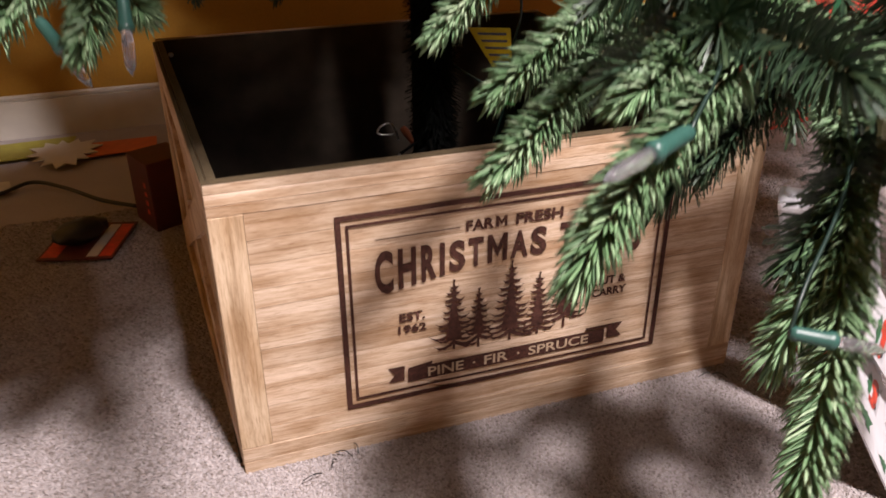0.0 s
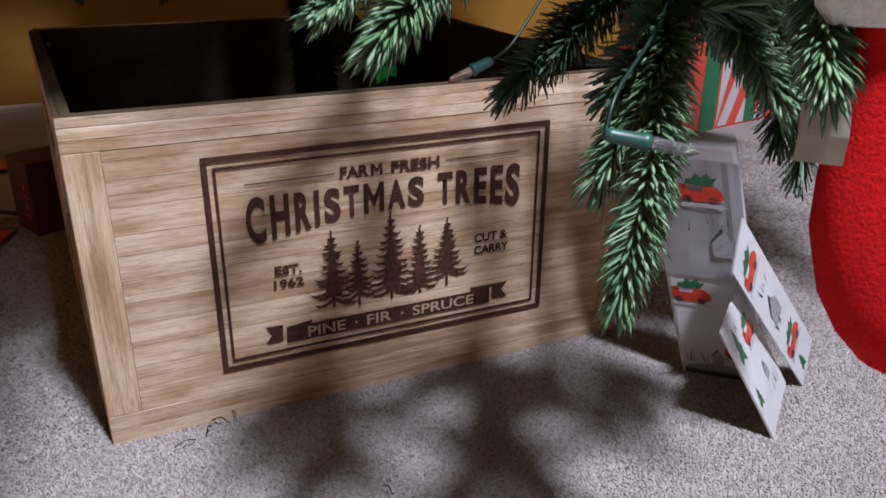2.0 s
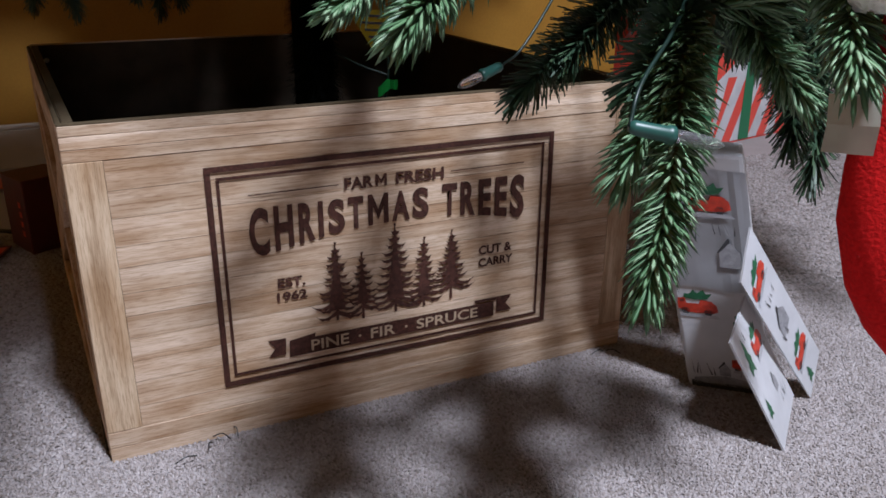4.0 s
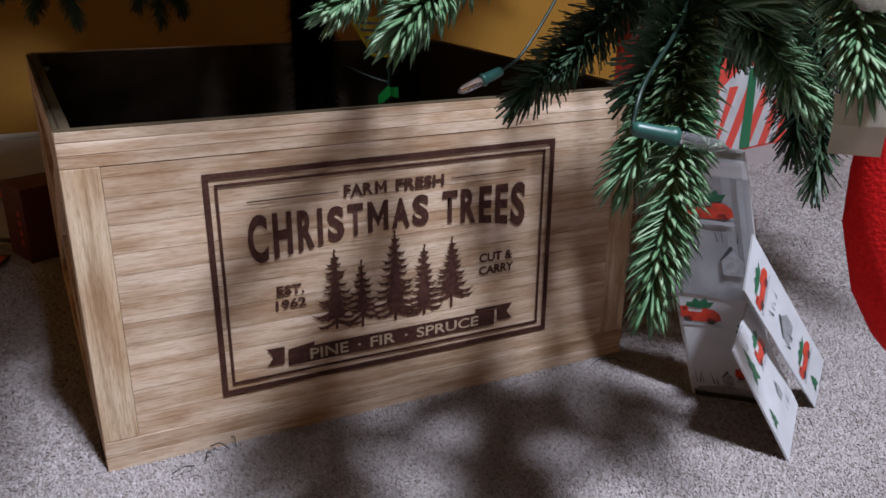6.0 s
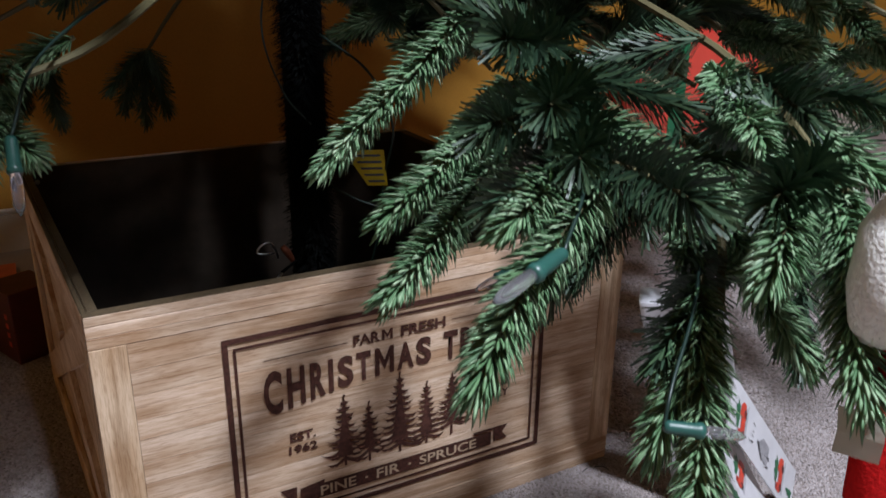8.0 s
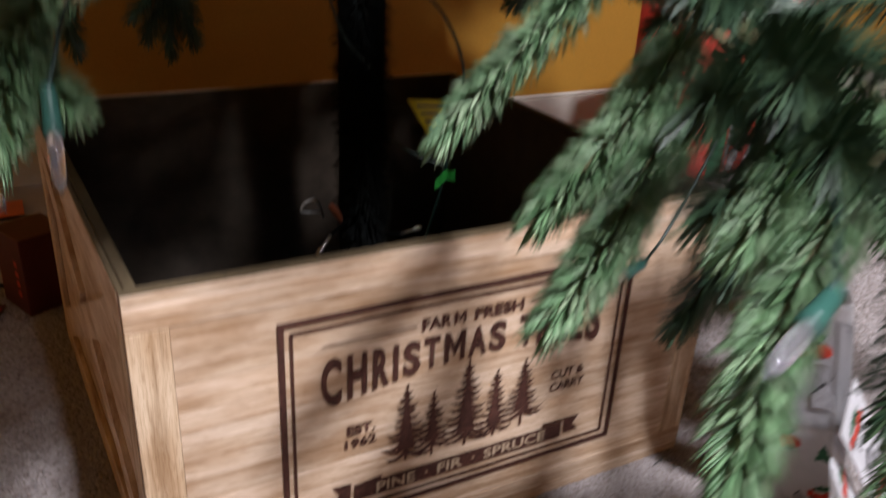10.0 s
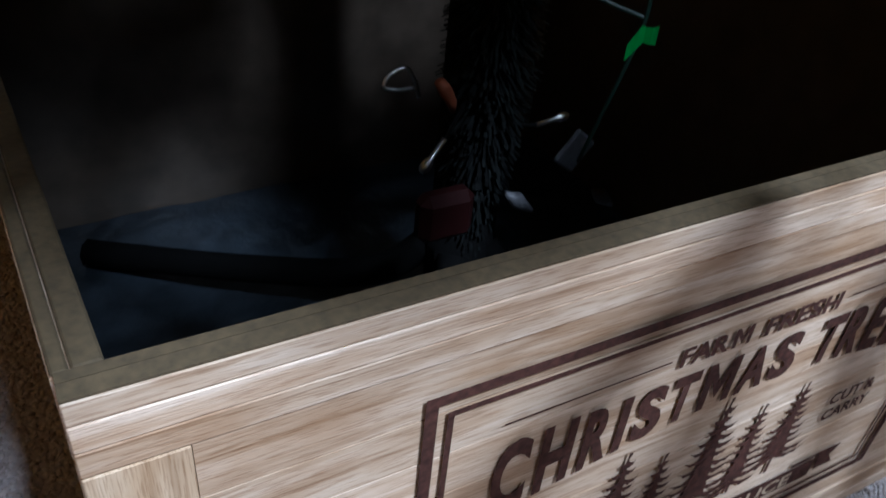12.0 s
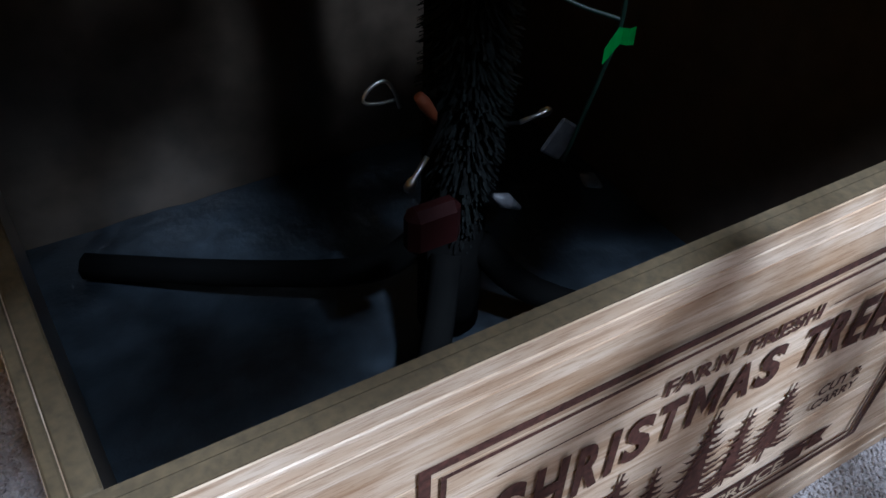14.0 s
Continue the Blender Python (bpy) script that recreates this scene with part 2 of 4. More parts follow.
# ---- the room ----
def room():
    bm = bmesh.new()
    add_box(bm, -2.2, 3.4, -3.3, 1.25, -0.06, 0.0)
    tagged(part("floor", bm, CARPET_SHADED), "beige grey cut-pile carpet with soft dappled shade", "floor", kind="structure")
    for name, b in (("wall_north", (-2.2, 3.4, 1.15, 1.25, 0, 2.44)), ("wall_south", (-2.2, 3.4, -3.4, -3.3, 0, 2.44)),
                    ("wall_west", (-2.3, -2.2, -3.4, 1.25, 0, 2.44)), ("wall_east", (3.4, 3.5, -3.4, 1.25, 0, 2.44))):
        tagged(part(name, box_bm(*b), WALL), "amber yellow painted wall behind the tree" if name == "wall_north" else "amber yellow painted wall of the room", "wall", kind="structure")
    tagged(part("ceiling", box_bm(-2.3, 3.5, -3.4, 1.25, 2.44, 2.5), CEIL), "plain white painted ceiling", "ceiling", kind="structure")
    bm = box_bm(-2.2, 3.4, 1.136, 1.15, 0.0, 0.077)
    add_box(bm, -2.2, 3.4, 1.141, 1.15, 0.077, 0.088, 0.003)
    tagged(part("baseboard", bm, TRIM), "white painted baseboard along the amber wall", "baseboard", kind="structure")
    lamp = empty("ceiling_lamp", (LAMP[0], LAMP[1], 2.44), "round flush ceiling lamp with a white rim", "lamp")
    bm = bmesh.new()
    bmesh.ops.create_cone(bm, cap_ends=True, segments=32, radius1=0.15, radius2=0.16, depth=0.05, matrix=Matrix.Translation((LAMP[0], LAMP[1], 2.415)))
    under(part("rim", bm, TRIM, None), lamp)


room()


# ---- the crate ----
W, H, T = 0.562, 0.312, 0.012
crate = empty("tree_collar_crate", (0, 0, 0), "pale wooden tree collar crate with brown printed lettering", "crate")


def board(name, parent, mat, x0, x1, y0, y1, z0, z1, bevel=0.0008):
    return part(name, box_bm(x0, x1, y0, y1, z0, z1, bevel), mat, parent)


def crate_front():
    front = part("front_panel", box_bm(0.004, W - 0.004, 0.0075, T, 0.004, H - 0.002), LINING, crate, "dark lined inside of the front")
    zs = [0.031, 0.052, 0.077, 0.098, 0.120, 0.142, 0.163, 0.187, 0.206, 0.231, 0.255, 0.281]
    for a, b in zip(zs, zs[1:]):
        board("plank", front, WOOD_X, 0.0300, W - 0.0300, 0.0004 + random.uniform(0, 0.0005), 0.0075, a + 0.0002, b - 0.0003, 0.0)
    for a, b in ((0.281, 0.2915), (0.2915, 0.302), (0.302, H)):
        board("top_rail", front, WOOD_X, 0.0, W, random.uniform(0, 0.0003), 0.0075, a + 0.0002, b - 0.0002 if b < H else b - 0.0014, 0.0004)
    for a, b in ((0.0, 0.0145), (0.0145, 0.031)):
        board("bottom_rail", front, WOOD_X, 0.0, W, random.uniform(0, 0.0003), 0.0075, a, b - 0.0003, 0.0005)
    for a, b in ((0.0, 0.0297), (W - 0.0297, W)):
        board("stile", front, WOOD_Z, a, b, 0.0, 0.0075, 0.0312, 0.2808, 0.0005)
    part("top_edge", box_bm(0.0, W, 0.0079, T, H - 0.0025, H - 0.0006), EDGE, front, "bare brown fibreboard edge, darkened for shade")
    part("top_edge", box_bm(0.0, W, 0.0008, 0.0072, H - 0.0012, H - 0.0002), EDGE, front, "bare brown fibreboard edge, darkened for shade")
    for a in (0.0, W - 0.0038):
        part("end_grain", box_bm(a, a + 0.0038, 0.0077, T, 0.0, H - 0.0027), EDGE, front)
    return front


def crate_side(sign, x_front, x_back, label):
    """A side with an X of boards over a recessed panel; the outer face looks along sign x."""
    depth = 0.53
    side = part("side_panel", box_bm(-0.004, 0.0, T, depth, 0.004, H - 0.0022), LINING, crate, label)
    side.matrix_basis = Matrix.Translation((x_front, 0, 0)) @ Matrix.Rotation(math.atan2(x_front - x_back, depth), 4, "Z")
    s = sign

    def piece(name, y0, y1, z0, z1, out0, out1, mat):
        xs = sorted((s * out0, s * out1))
        return board(name, side, mat, xs[0], xs[1], y0, y1, z0, z1)
    base = 0.0 if s > 0 else 0.004
    o = lambda v: base + v
    piece("recessed_panel", T + 0.0006, depth, 0.003, H - 0.0024, o(0.0), o(0.004), WOOD_Y)
    piece("top_rail", T + 0.0003, depth, H - 0.036, H - 0.0022, o(0.004), o(0.010), WOOD_Y)
    piece("top_edge", T + 0.0003, depth, H - 0.0020, H - 0.0004, o(-0.004), o(0.0044), EDGE)
    piece("top_edge", T + 0.0003, depth, H - 0.0020, H - 0.0007, o(0.0048), o(0.0096), EDGE)
    piece("bottom_rail", T + 0.0003, depth, 0.0, 0.036, o(0.004), o(0.010), WOOD_Y)
    piece("stile", T + 0.0003, 0.038, 0.0365, H - 0.0365, o(0.004), o(0.010), WOOD_Z)
    piece("stile", depth - 0.038, depth, 0.0365, H - 0.0365, o(0.004), o(0.010), WOOD_Z)
    # the two crossing boards
    for k, (za, zb, lift) in enumerate(((H - 0.038, 0.038, 0.0006), (0.038, H - 0.038, 0.0))):
        bm = bmesh.new()
        ya, yb = 0.040, depth - 0.040
        x0, x1 = s * o(0.004), s * o(0.0095 + lift)
        n = Vector((0, -(zb - za), yb - ya)).normalized() * 0.018
        prof = [Vector((0, ya, za)) + n, Vector((0, yb, zb)) + n, Vector((0, yb, zb)) - n, Vector((0, ya, za)) - n]
        halves = [prof] if k == 0 else [[prof[0], prof[0].lerp(prof[1], 0.455), prof[3].lerp(prof[2], 0.455), prof[3]], [prof[1].lerp(prof[0], 0.455), prof[1], prof[2], prof[2].lerp(prof[3], 0.455)]]
        for q in halves:
            a = [bm.verts.new((x0, p.y, p.z)) for p in q]
            b = [bm.verts.new((x1, p.y, p.z)) for p in q]
            bm.faces.new(a), bm.faces.new(b)
            for i in range(4):
                bm.faces.new((a[i], a[(i + 1) % 4], b[(i + 1) % 4], b[i]))
        bmesh.ops.recalc_face_normals(bm, faces=bm.faces)
        part("cross_board", bm, WOOD_Y, side)
    return side


crate_front()
crate_side(-1, 0.0135, -0.012, "dark lined inside with crossed boards outside")
crate_side(1, W - 0.0135, W - 0.022, "dark lined inside with crossed boards outside")
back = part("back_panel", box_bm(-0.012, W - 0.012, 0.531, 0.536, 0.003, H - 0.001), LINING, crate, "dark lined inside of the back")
board("back_board", back, WOOD_X, -0.022, W - 0.010, 0.536, 0.543, 0.0, H)
bm = bmesh.new()
bmesh.ops.create_uvsphere(bm, u_segments=12, v_segments=6, radius=0.0035, matrix=Matrix.Translation((-0.004, 0.5285, 0.292)))
part("screw", bm, STEEL, crate, "small bright screw head", True)


# ---- print on the front ----
PRINT_Y = -0.0010


def on_front(x, z, lift=0.0):
    return (x, PRINT_Y - lift, z)


def text_mesh(text, weight):
    if text == "M":
        pts = [(0, 0), (0.23, 0), (0.23, 0.62), (0.5, 0.16), (0.77, 0.62), (0.77, 0), (1, 0), (1, 1), (0.79, 1), (0.5, 0.52), (0.21, 1), (0, 1)]
        bm = flat_bm(pts, lambda u, v: (u, v, 0))
        me = bpy.data.meshes.new("lettering")
        bm.to_mesh(me)
        bm.free()
        return me
    cu = bpy.data.curves.new("lettering", "FONT")
    cu.body, cu.size, cu.offset, cu.resolution_u = text, 1.0, weight, 4
    ob = new("lettering", cu)
    bpy.context.view_layer.update()
    me = bpy.data.meshes.new_from_object(ob.evaluated_get(bpy.context.evaluated_depsgraph_get()))
    bpy.data.objects.remove(ob)
    return me


def lettering(text, x0, x1, z0, z1, mat, parent, weight=0.03, lift=0.0, slope=0.0, name="lettering"):
    """Letters filling a box on the crate's front; slope drops the lower edge's right end."""
    me = text_mesh(text, weight)
    co = np.array([v.co for v in me.vertices])
    lo, hi = co.min(0), co.max(0)
    for v in me.vertices:
        u, w = (v.co.x - lo[0]) / (hi[0] - lo[0]), (v.co.y - lo[1]) / (hi[1] - lo[1])
        v.co = on_front(x0 + u * (x1 - x0), z0 + slope * (u - 0.5) * (1 - w) + w * (z1 - z0), lift)
    me.materials.append(mat)
    ob = new(name, me)
    ob.parent = parent
    return ob


def rect_ring(x0, x1, z0, z1, wide):
    bm = bmesh.new()
    for a, b, c, d in ((x0, x1, z0, z0 + wide), (x0, x1, z1 - wide, z1), (x0, x0 + wide, z0 + wide, z1 - wide), (x1 - wide, x1, z0 + wide, z1 - wide)):
        bm.faces.new([bm.verts.new(on_front(x, z)) for x, z in ((a, c), (b, c), (b, d), (a, d))])
    return bm


def fir_silhouette(x, z0, z1, half, tiers, seed, trunk=0.012):
    """A printed fir: drooping, ragged pairs of boughs on a thin trunk."""
    rnd = random.Random(seed)
    bm = bmesh.new()

    layer = [0]

    def poly(pts):
        bm.faces.new([bm.verts.new(on_front(a, b, 0.000015 * layer[0])) for a, b in pts])
    h = z1 - z0
    poly([(x - 0.0014, z0), (x + 0.0014, z0), (x + 0.0005, z1), (x - 0.0005, z1)])
    foot = z0 + trunk
    layer[0] = 1
    poly([(x - half * 0.42, foot + 0.004), (x + half * 0.42, foot + 0.004), (x + half * 0.12, z0 + h * 0.68), (x + 0.0005, z1), (x - 0.0005, z1), (x - half * 0.12, z0 + h * 0.68)])
    for i in range(tiers):
        f = i / (tiers - 1)
        zc = foot + (z1 - foot) * f * 0.97
        reach = half * 1.38 * (1 - f) ** 0.85 + 0.0016
        thick = (h / tiers) * 0.62
        for s in (-1, 1):
            layer[0] += 1
            r = reach * rnd.uniform(0.70, 1.06)
            sag = r * 0.42 + rnd.uniform(-0.0006, 0.0010)
            n = 7
            top, low = [], []
            for k in range(n + 1):
                u = k / n
                zz = zc + thick * 1.1 - sag * math.sin(u * 2.2) ** 1.0 * 0.85 + sag * 0.35 * u * u
                top.append((x + s * r * u, zz))
                low.append((x + s * r * u * 0.98, zz - thick * (1.12 - u) * rnd.uniform(0.75, 1.25) - (0.0012 if k % 2 and k < n else 0)))
            for k in range(n):
                poly([top[k], top[k + 1], low[k + 1], low[k]] if s > 0 else [top[k + 1], top[k], low[k], low[k + 1]])
    return bm


def front_print():
    label = part("printed_border", rect_ring(0.1065, 0.4555, 0.0535, 0.2665, 0.0052), INK, crate, "dark brown printed double border")
    part("inner_border", rect_ring(0.1160, 0.4445, 0.0635, 0.2565, 0.0026), INK, label)
    letters = (("C", 0.1407, 0.1584, 0.1798, 0.2255, -0.0020), ("H", 0.1634, 0.1808, 0.1831, 0.2250, 0.003), ("R", 0.1860, 0.2010, 0.1864, 0.2246, 0.003),
               ("I", 0.2045, 0.2093, 0.1888, 0.2243, 0.001), ("S", 0.2140, 0.2300, 0.1908, 0.2243, 0.002), ("T", 0.2333, 0.2485, 0.1930, 0.2243, 0.0),
               ("M", 0.2530, 0.2735, 0.1940, 0.2243, 0.001), ("A", 0.2770, 0.2955, 0.1945, 0.2243, 0.0), ("S", 0.2985, 0.3155, 0.1942, 0.2250, -0.001),
               ("T", 0.3299, 0.3462, 0.1922, 0.2253, -0.001), ("R", 0.3500, 0.3665, 0.1898, 0.2253, -0.002), ("E", 0.3703, 0.3845, 0.1868, 0.2255, -0.002),
               ("E", 0.3889, 0.4030, 0.1836, 0.2255, -0.003), ("S", 0.4064, 0.4232, 0.1795, 0.2255, -0.003))
    for ch, x0, x1, z0, z1, slope in letters:
        lettering(ch, x0, x1, z0, z1, INK, label, 0.04, 0.0, slope)
    for word, x0, x1, z0, z1 in (("FAR", 0.2306, 0.2590, 0.2315, 0.2432), ("M", 0.2610, 0.2725, 0.2315, 0.2432), ("FRESH", 0.2815, 0.3317, 0.2313, 0.2432),
                                 ("EST.", 0.1628, 0.1888, 0.1445, 0.1545), ("1962", 0.1612, 0.1900, 0.1310, 0.1405),
                                 ("CUT &", 0.3718, 0.4106, 0.1442, 0.1542), ("CARRY", 0.3718, 0.4122, 0.1306, 0.1402)):
        lettering(word, x0, x1, z0, z1, INK, label, 0.032)
    for x0, x1 in ((0.1420, 0.2252), (0.3389, 0.4213)):
        bm = bmesh.new()
        bm.faces.new([bm.verts.new(on_front(x, z)) for x, z in ((x0, 0.2371), (x1, 0.2371), (x1, 0.2381), (x0, 0.2381))])
        part("printed_rule", bm, INK, label)
    for x, z0, z1, half, tiers, seed, trunk in ((0.2187, 0.1010, 0.1805, 0.0205, 12, 1, 0.007), (0.2450, 0.0980, 0.1655, 0.0150, 10, 2, 0.012), (0.2795, 0.0985, 0.1905, 0.0225, 13, 3, 0.010),
                                                (0.3105, 0.0995, 0.1718, 0.0170, 11, 4, 0.008), (0.3407, 0.1015, 0.1750, 0.0190, 11, 5, 0.015)):
        part("tree_silhouette", fir_silhouette(x, z0, z1, half, tiers, seed, trunk), INK, label)
    banner = part("banner", flat_bm([(0.1695, 0.0717), (0.3915, 0.0717), (0.3913, 0.0885), (0.1950, 0.0885), (0.1960, 0.0925), (0.1700, 0.0890)], on_front), INK, label)
    part("banner_tail", flat_bm([(0.1492, 0.0752), (0.1658, 0.0752), (0.1668, 0.0929), (0.1495, 0.0929), (0.1560, 0.0840)], on_front), INK, label)
    part("banner_tail", flat_bm([(0.3950, 0.0752), (0.4127, 0.0752), (0.4060, 0.0842), (0.4128, 0.0932), (0.3680, 0.0932), (0.3690, 0.0900), (0.3946, 0.0900)], on_front), INK, label)
    for word, x0, x1 in (("PINE", 0.1908, 0.2292), ("FIR", 0.2520, 0.2784), ("SPRUCE", 0.3019, 0.3721)):
        lettering(word, x0, x1, 0.0742, 0.0855, PALE_INK, banner, 0.015, 0.0004)
    for x in (0.2406, 0.2902):
        lettering(".", x - 0.0015, x + 0.0015, 0.0785, 0.0812, PALE_INK, banner, 0.015, 0.0004)


front_print()


# ---- the tree ----
TRUNK = (0.285, 0.265)


def needles_mesh(name, length, n, needle, wide, spread, seed, mat, thin=False, flat=0.0, droop=0.06):
    """A twig along +x of the given length: a wrapped stem with n needles set round it."""
    rnd = np.random.RandomState(seed)
    t = ((np.arange(n) + 0.5) / n) ** 0.92
    t = np.clip(t + rnd.uniform(-0.01, 0.01, n), 0.0, 1.0)

    def centre(u):
        return np.stack([u * length, 0.02 * length * np.sin(u * 5 + seed), -droop * length * (u ** 2)], -1)
    p = centre(t)
    tan = centre(t + 0.01) - centre(t - 0.01)
    tan /= np.linalg.norm(tan, axis=1)[:, None]
    phi = np.arange(n) * 2.39996 + rnd.uniform(-0.5, 0.5, n)
    if flat:
        phi = phi - flat * np.sin(2 * phi) * 0.5
    side = np.cross(tan, np.array([0, 0, 1.0]))
    side /= np.linalg.norm(side, axis=1)[:, None]
    up = np.cross(side, tan)
    rad = np.cos(phi)[:, None] * side + np.sin(phi)[:, None] * up
    ang = np.radians(spread + rnd.uniform(-11, 11, n)) * (1 - 0.62 * np.clip((t - 0.82) / 0.18, 0, 1))
    d = np.cos(ang)[:, None] * tan + np.sin(ang)[:, None] * rad
    ln = needle * rnd.uniform(0.78, 1.12, n) * (1 - 0.25 * t) * np.clip(0.55 + t * 6, 0, 1)
    w = np.cross(d, rad)
    w /= np.linalg.norm(w, axis=1)[:, None] + 1e-9
    keel = np.cross(w, d)
    half = wide * 0.5
    bend = tan * (ln * 0.16)[:, None] + np.array([0, 0, -1.0]) * (ln * rnd.uniform(0.0, 0.14, n))[:, None]
    b0 = p + rad * 0.0012
    mid = b0 + d * (ln * 0.74)[:, None] + bend * 0.5
    tip = b0 + d * ln[:, None] + bend
    if thin:
        v = np.stack([b0 - w * half, b0 + w * half, tip + w * half * 0.8, tip - w * half * 0.8], 1)
        faces_one = [(0, 1, 2, 3)]
    else:
        v = np.stack([b0 - w * half * 0.7, b0 + w * half * 0.7, b0 + keel * half * 0.6,
                      mid - w * half, mid + w * half, mid + keel * half * 0.7, tip], 1)
        faces_one = [(0, 1, 4, 3), (1, 2, 5, 4), (2, 0, 3, 5), (3, 4, 6), (4, 5, 6), (5, 3, 6)]
    k = v.shape[1]
    verts = v.reshape(-1, 3).tolist()
    faces = [tuple(i * k + q for q in f) for i in range(n) for f in faces_one]
    ring, base = 5, len(verts)
    us = np.linspace(-0.02, 0.97, 7)
    for j, u in enumerate(us):
        c = centre(np.array([u]))[0]
        r = 0.0019 * (1 - 0.55 * max(u, 0))
        for a in range(ring):
            verts.append([c[0], c[1] + r * math.cos(a * 1.2566), c[2] + r * math.sin(a * 1.2566)])
    stem_faces = []
    for j in range(len(us) - 1):
        for a in range(ring):
            q = base + j * ring
            stem_faces.append((q + a, q + (a + 1) % ring, q + ring + (a + 1) % ring, q + ring + a))
    me = bpy.data.meshes.new(name)
    me.from_pydata(verts, [], faces + stem_faces)
    me.materials.append(mat)
    me.materials.append(STEM)
    me.polygons.foreach_set("material_index", [0] * len(faces) + [1] * len(stem_faces))
    me.polygons.foreach_set("use_smooth", [not thin] * len(me.polygons))
    me.update()
    return me


LENGTHS = (0.075, 0.105, 0.135, 0.17)
PE = {(L, k): needles_mesh("twig", L, int(L * 4300), 0.0225, 0.0024, 50, 10 + k + int(L * 1000), NEEDLE, False, 0.75) for L in LENGTHS for k in range(3)}
PVC = {(L, k): needles_mesh("foil_twig", L, int(L * 4200), 0.025, 0.0018, 60, 50 + k + int(L * 1000), TINSEL, True, 0.0) for L in LENGTHS for k in range(2)}
PLAIN_PE = {(L, k): needles_mesh("twig", L, int(L * 3000), 0.022, 0.0034, 54, 90 + k + int(L * 1000), NEEDLE, True, 0.35) for L in LENGTHS for k in range(2)}
twig_count = 0
# openings in the boughs: where the lamp's light comes through to the crate's inside
GAPS = [(0.255, 0.53, 0.20, 0.025), (0.29, 0.53, 0.20, 0.03), (0.345, 0.53, 0.20, 0.03), (0.40, 0.53, 0.205, 0.025), (0.24, 0.53, 0.23, 0.02), (0.32, 0.53, 0.23, 0.025),
        (0.045, 0.434, 0.01, 0.014), (0.105, 0.386, 0.01, 0.016), (0.135, 0.363, 0.01, 0.020), (0.0, 0.392, 0.01, 0.012), (0.114, 0.502, 0.01, 0.018),
        (0.15, 0.48, 0.01, 0.016)]
# and where it falls on the crate's front and the carpet before it
GAPS += [(x, 0.0, z, 0.050) for x, z in ((0.07, 0.29), (0.07, 0.25), (0.05, 0.20), (0.10, 0.20), (0.05, 0.14), (0.06, 0.08), (0.05, 0.03), (0.14, 0.21), (0.13, 0.12), (0.19, 0.26), (0.23, 0.20), (0.21, 0.09),
                                         (0.28, 0.28), (0.29, 0.14), (0.34, 0.22), (0.37, 0.10), (0.40, 0.28), (0.42, 0.18), (0.45, 0.08), (0.47, 0.25), (0.32, 0.03), (0.15, 0.03))]
GAPS += [(x, y, 0.0, 0.03) for x, y in ((0.01, -0.07), (0.06, -0.02), (0.19, -0.045), (0.225, -0.03), (0.345, -0.11), (0.39, -0.10), (0.51, -0.045), (0.515, -0.11), (-0.06, 0.05), (0.62, -0.20), (0.60, -0.12))]
# the outer twigs and the stocking hang in the open light
GAPS += [(0.30, -0.40, 0.42, 0.06), (0.36, -0.40, 0.47, 0.05), (0.25, -0.42, 0.36, 0.05), (0.34, -0.47, 0.38, 0.05), (0.56, -0.14, 0.10, 0.04), (0.60, -0.20, 0.10, 0.04)]
# and the wall behind shows some of it
GAPS += [(-0.25, 1.15, 0.20, 0.025), (-0.10, 1.15, 0.15, 0.04), (-0.35, 1.10, 0.02, 0.05), (0.35, 0.19, 0.29, 0.035), (0.335, 0.19, 0.35, 0.035), (1.05, 1.15, 0.2, 0.06)]


def in_gap(a, b):
    for x, y, z, r in GAPS:
        o = Vector((x, y, z))
        d = (Vector(LAMP) - o).normalized()
        for f in (0.0, 0.25, 0.5, 0.75, 1.0):
            q = a.lerp(b, f) - o
            if q.dot(d) > 0.06 and (q - d * q.dot(d)).length < r:
                return True
    return False


def twig(parent, base, tip, kind="pe", twist=0.0, name="twig", sparse=False):
    """One twig from base to tip under a branch, taken from the few moulded kinds."""
    global twig_count
    twig_count += 1
    a, b = Vector(base), Vector(tip)
    if sparse and in_gap(a, b):
        return None
    v = b - a
    v -= v.normalized() * 0.012
    store = {"pe": PE, "pvc": PVC, "far": PLAIN_PE}[kind]
    L = min(LENGTHS, key=lambda q: abs(q - v.length))
    ks = [q for q in store if q[0] == L]
    me = store[ks[twig_count % len(ks)]]
    x = v.normalized()
    y = Vector((0, 0, 1)).cross(x)
    y = y.normalized() if y.length > 0.05 else Vector((0, 1, 0))
    z = x.cross(y)
    rot = Matrix((x, y, z)).transposed().to_4x4() @ Matrix.Rotation(twist, 4, "X")
    s = v.length / L
    ob = new(name, me)
    ob.parent = parent
    ob.matrix_basis = Matrix.Translation(a) @ rot @ Matrix.Diagonal((s, 1, 1, 1))
    return ob


tree = empty("christmas_tree", (0, 0, 0), "artificial green fir tree with clear string lights, standing in the crate", "tree")
trunk = part("trunk", tube_bm([(*TRUNK, 0.05), (*TRUNK, 0.9), (*TRUNK, 1.8)], [0.024, 0.024, 0.008], 12), POLE, tree, "black metal pole", True)
fuzz = needles_mesh("trunk_wrap", 0.72, 12500, 0.038, 0.0022, 70, 7, BLACK_FOIL, True, 0.0, 0.0)
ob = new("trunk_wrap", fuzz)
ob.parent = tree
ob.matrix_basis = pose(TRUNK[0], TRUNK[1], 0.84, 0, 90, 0) 


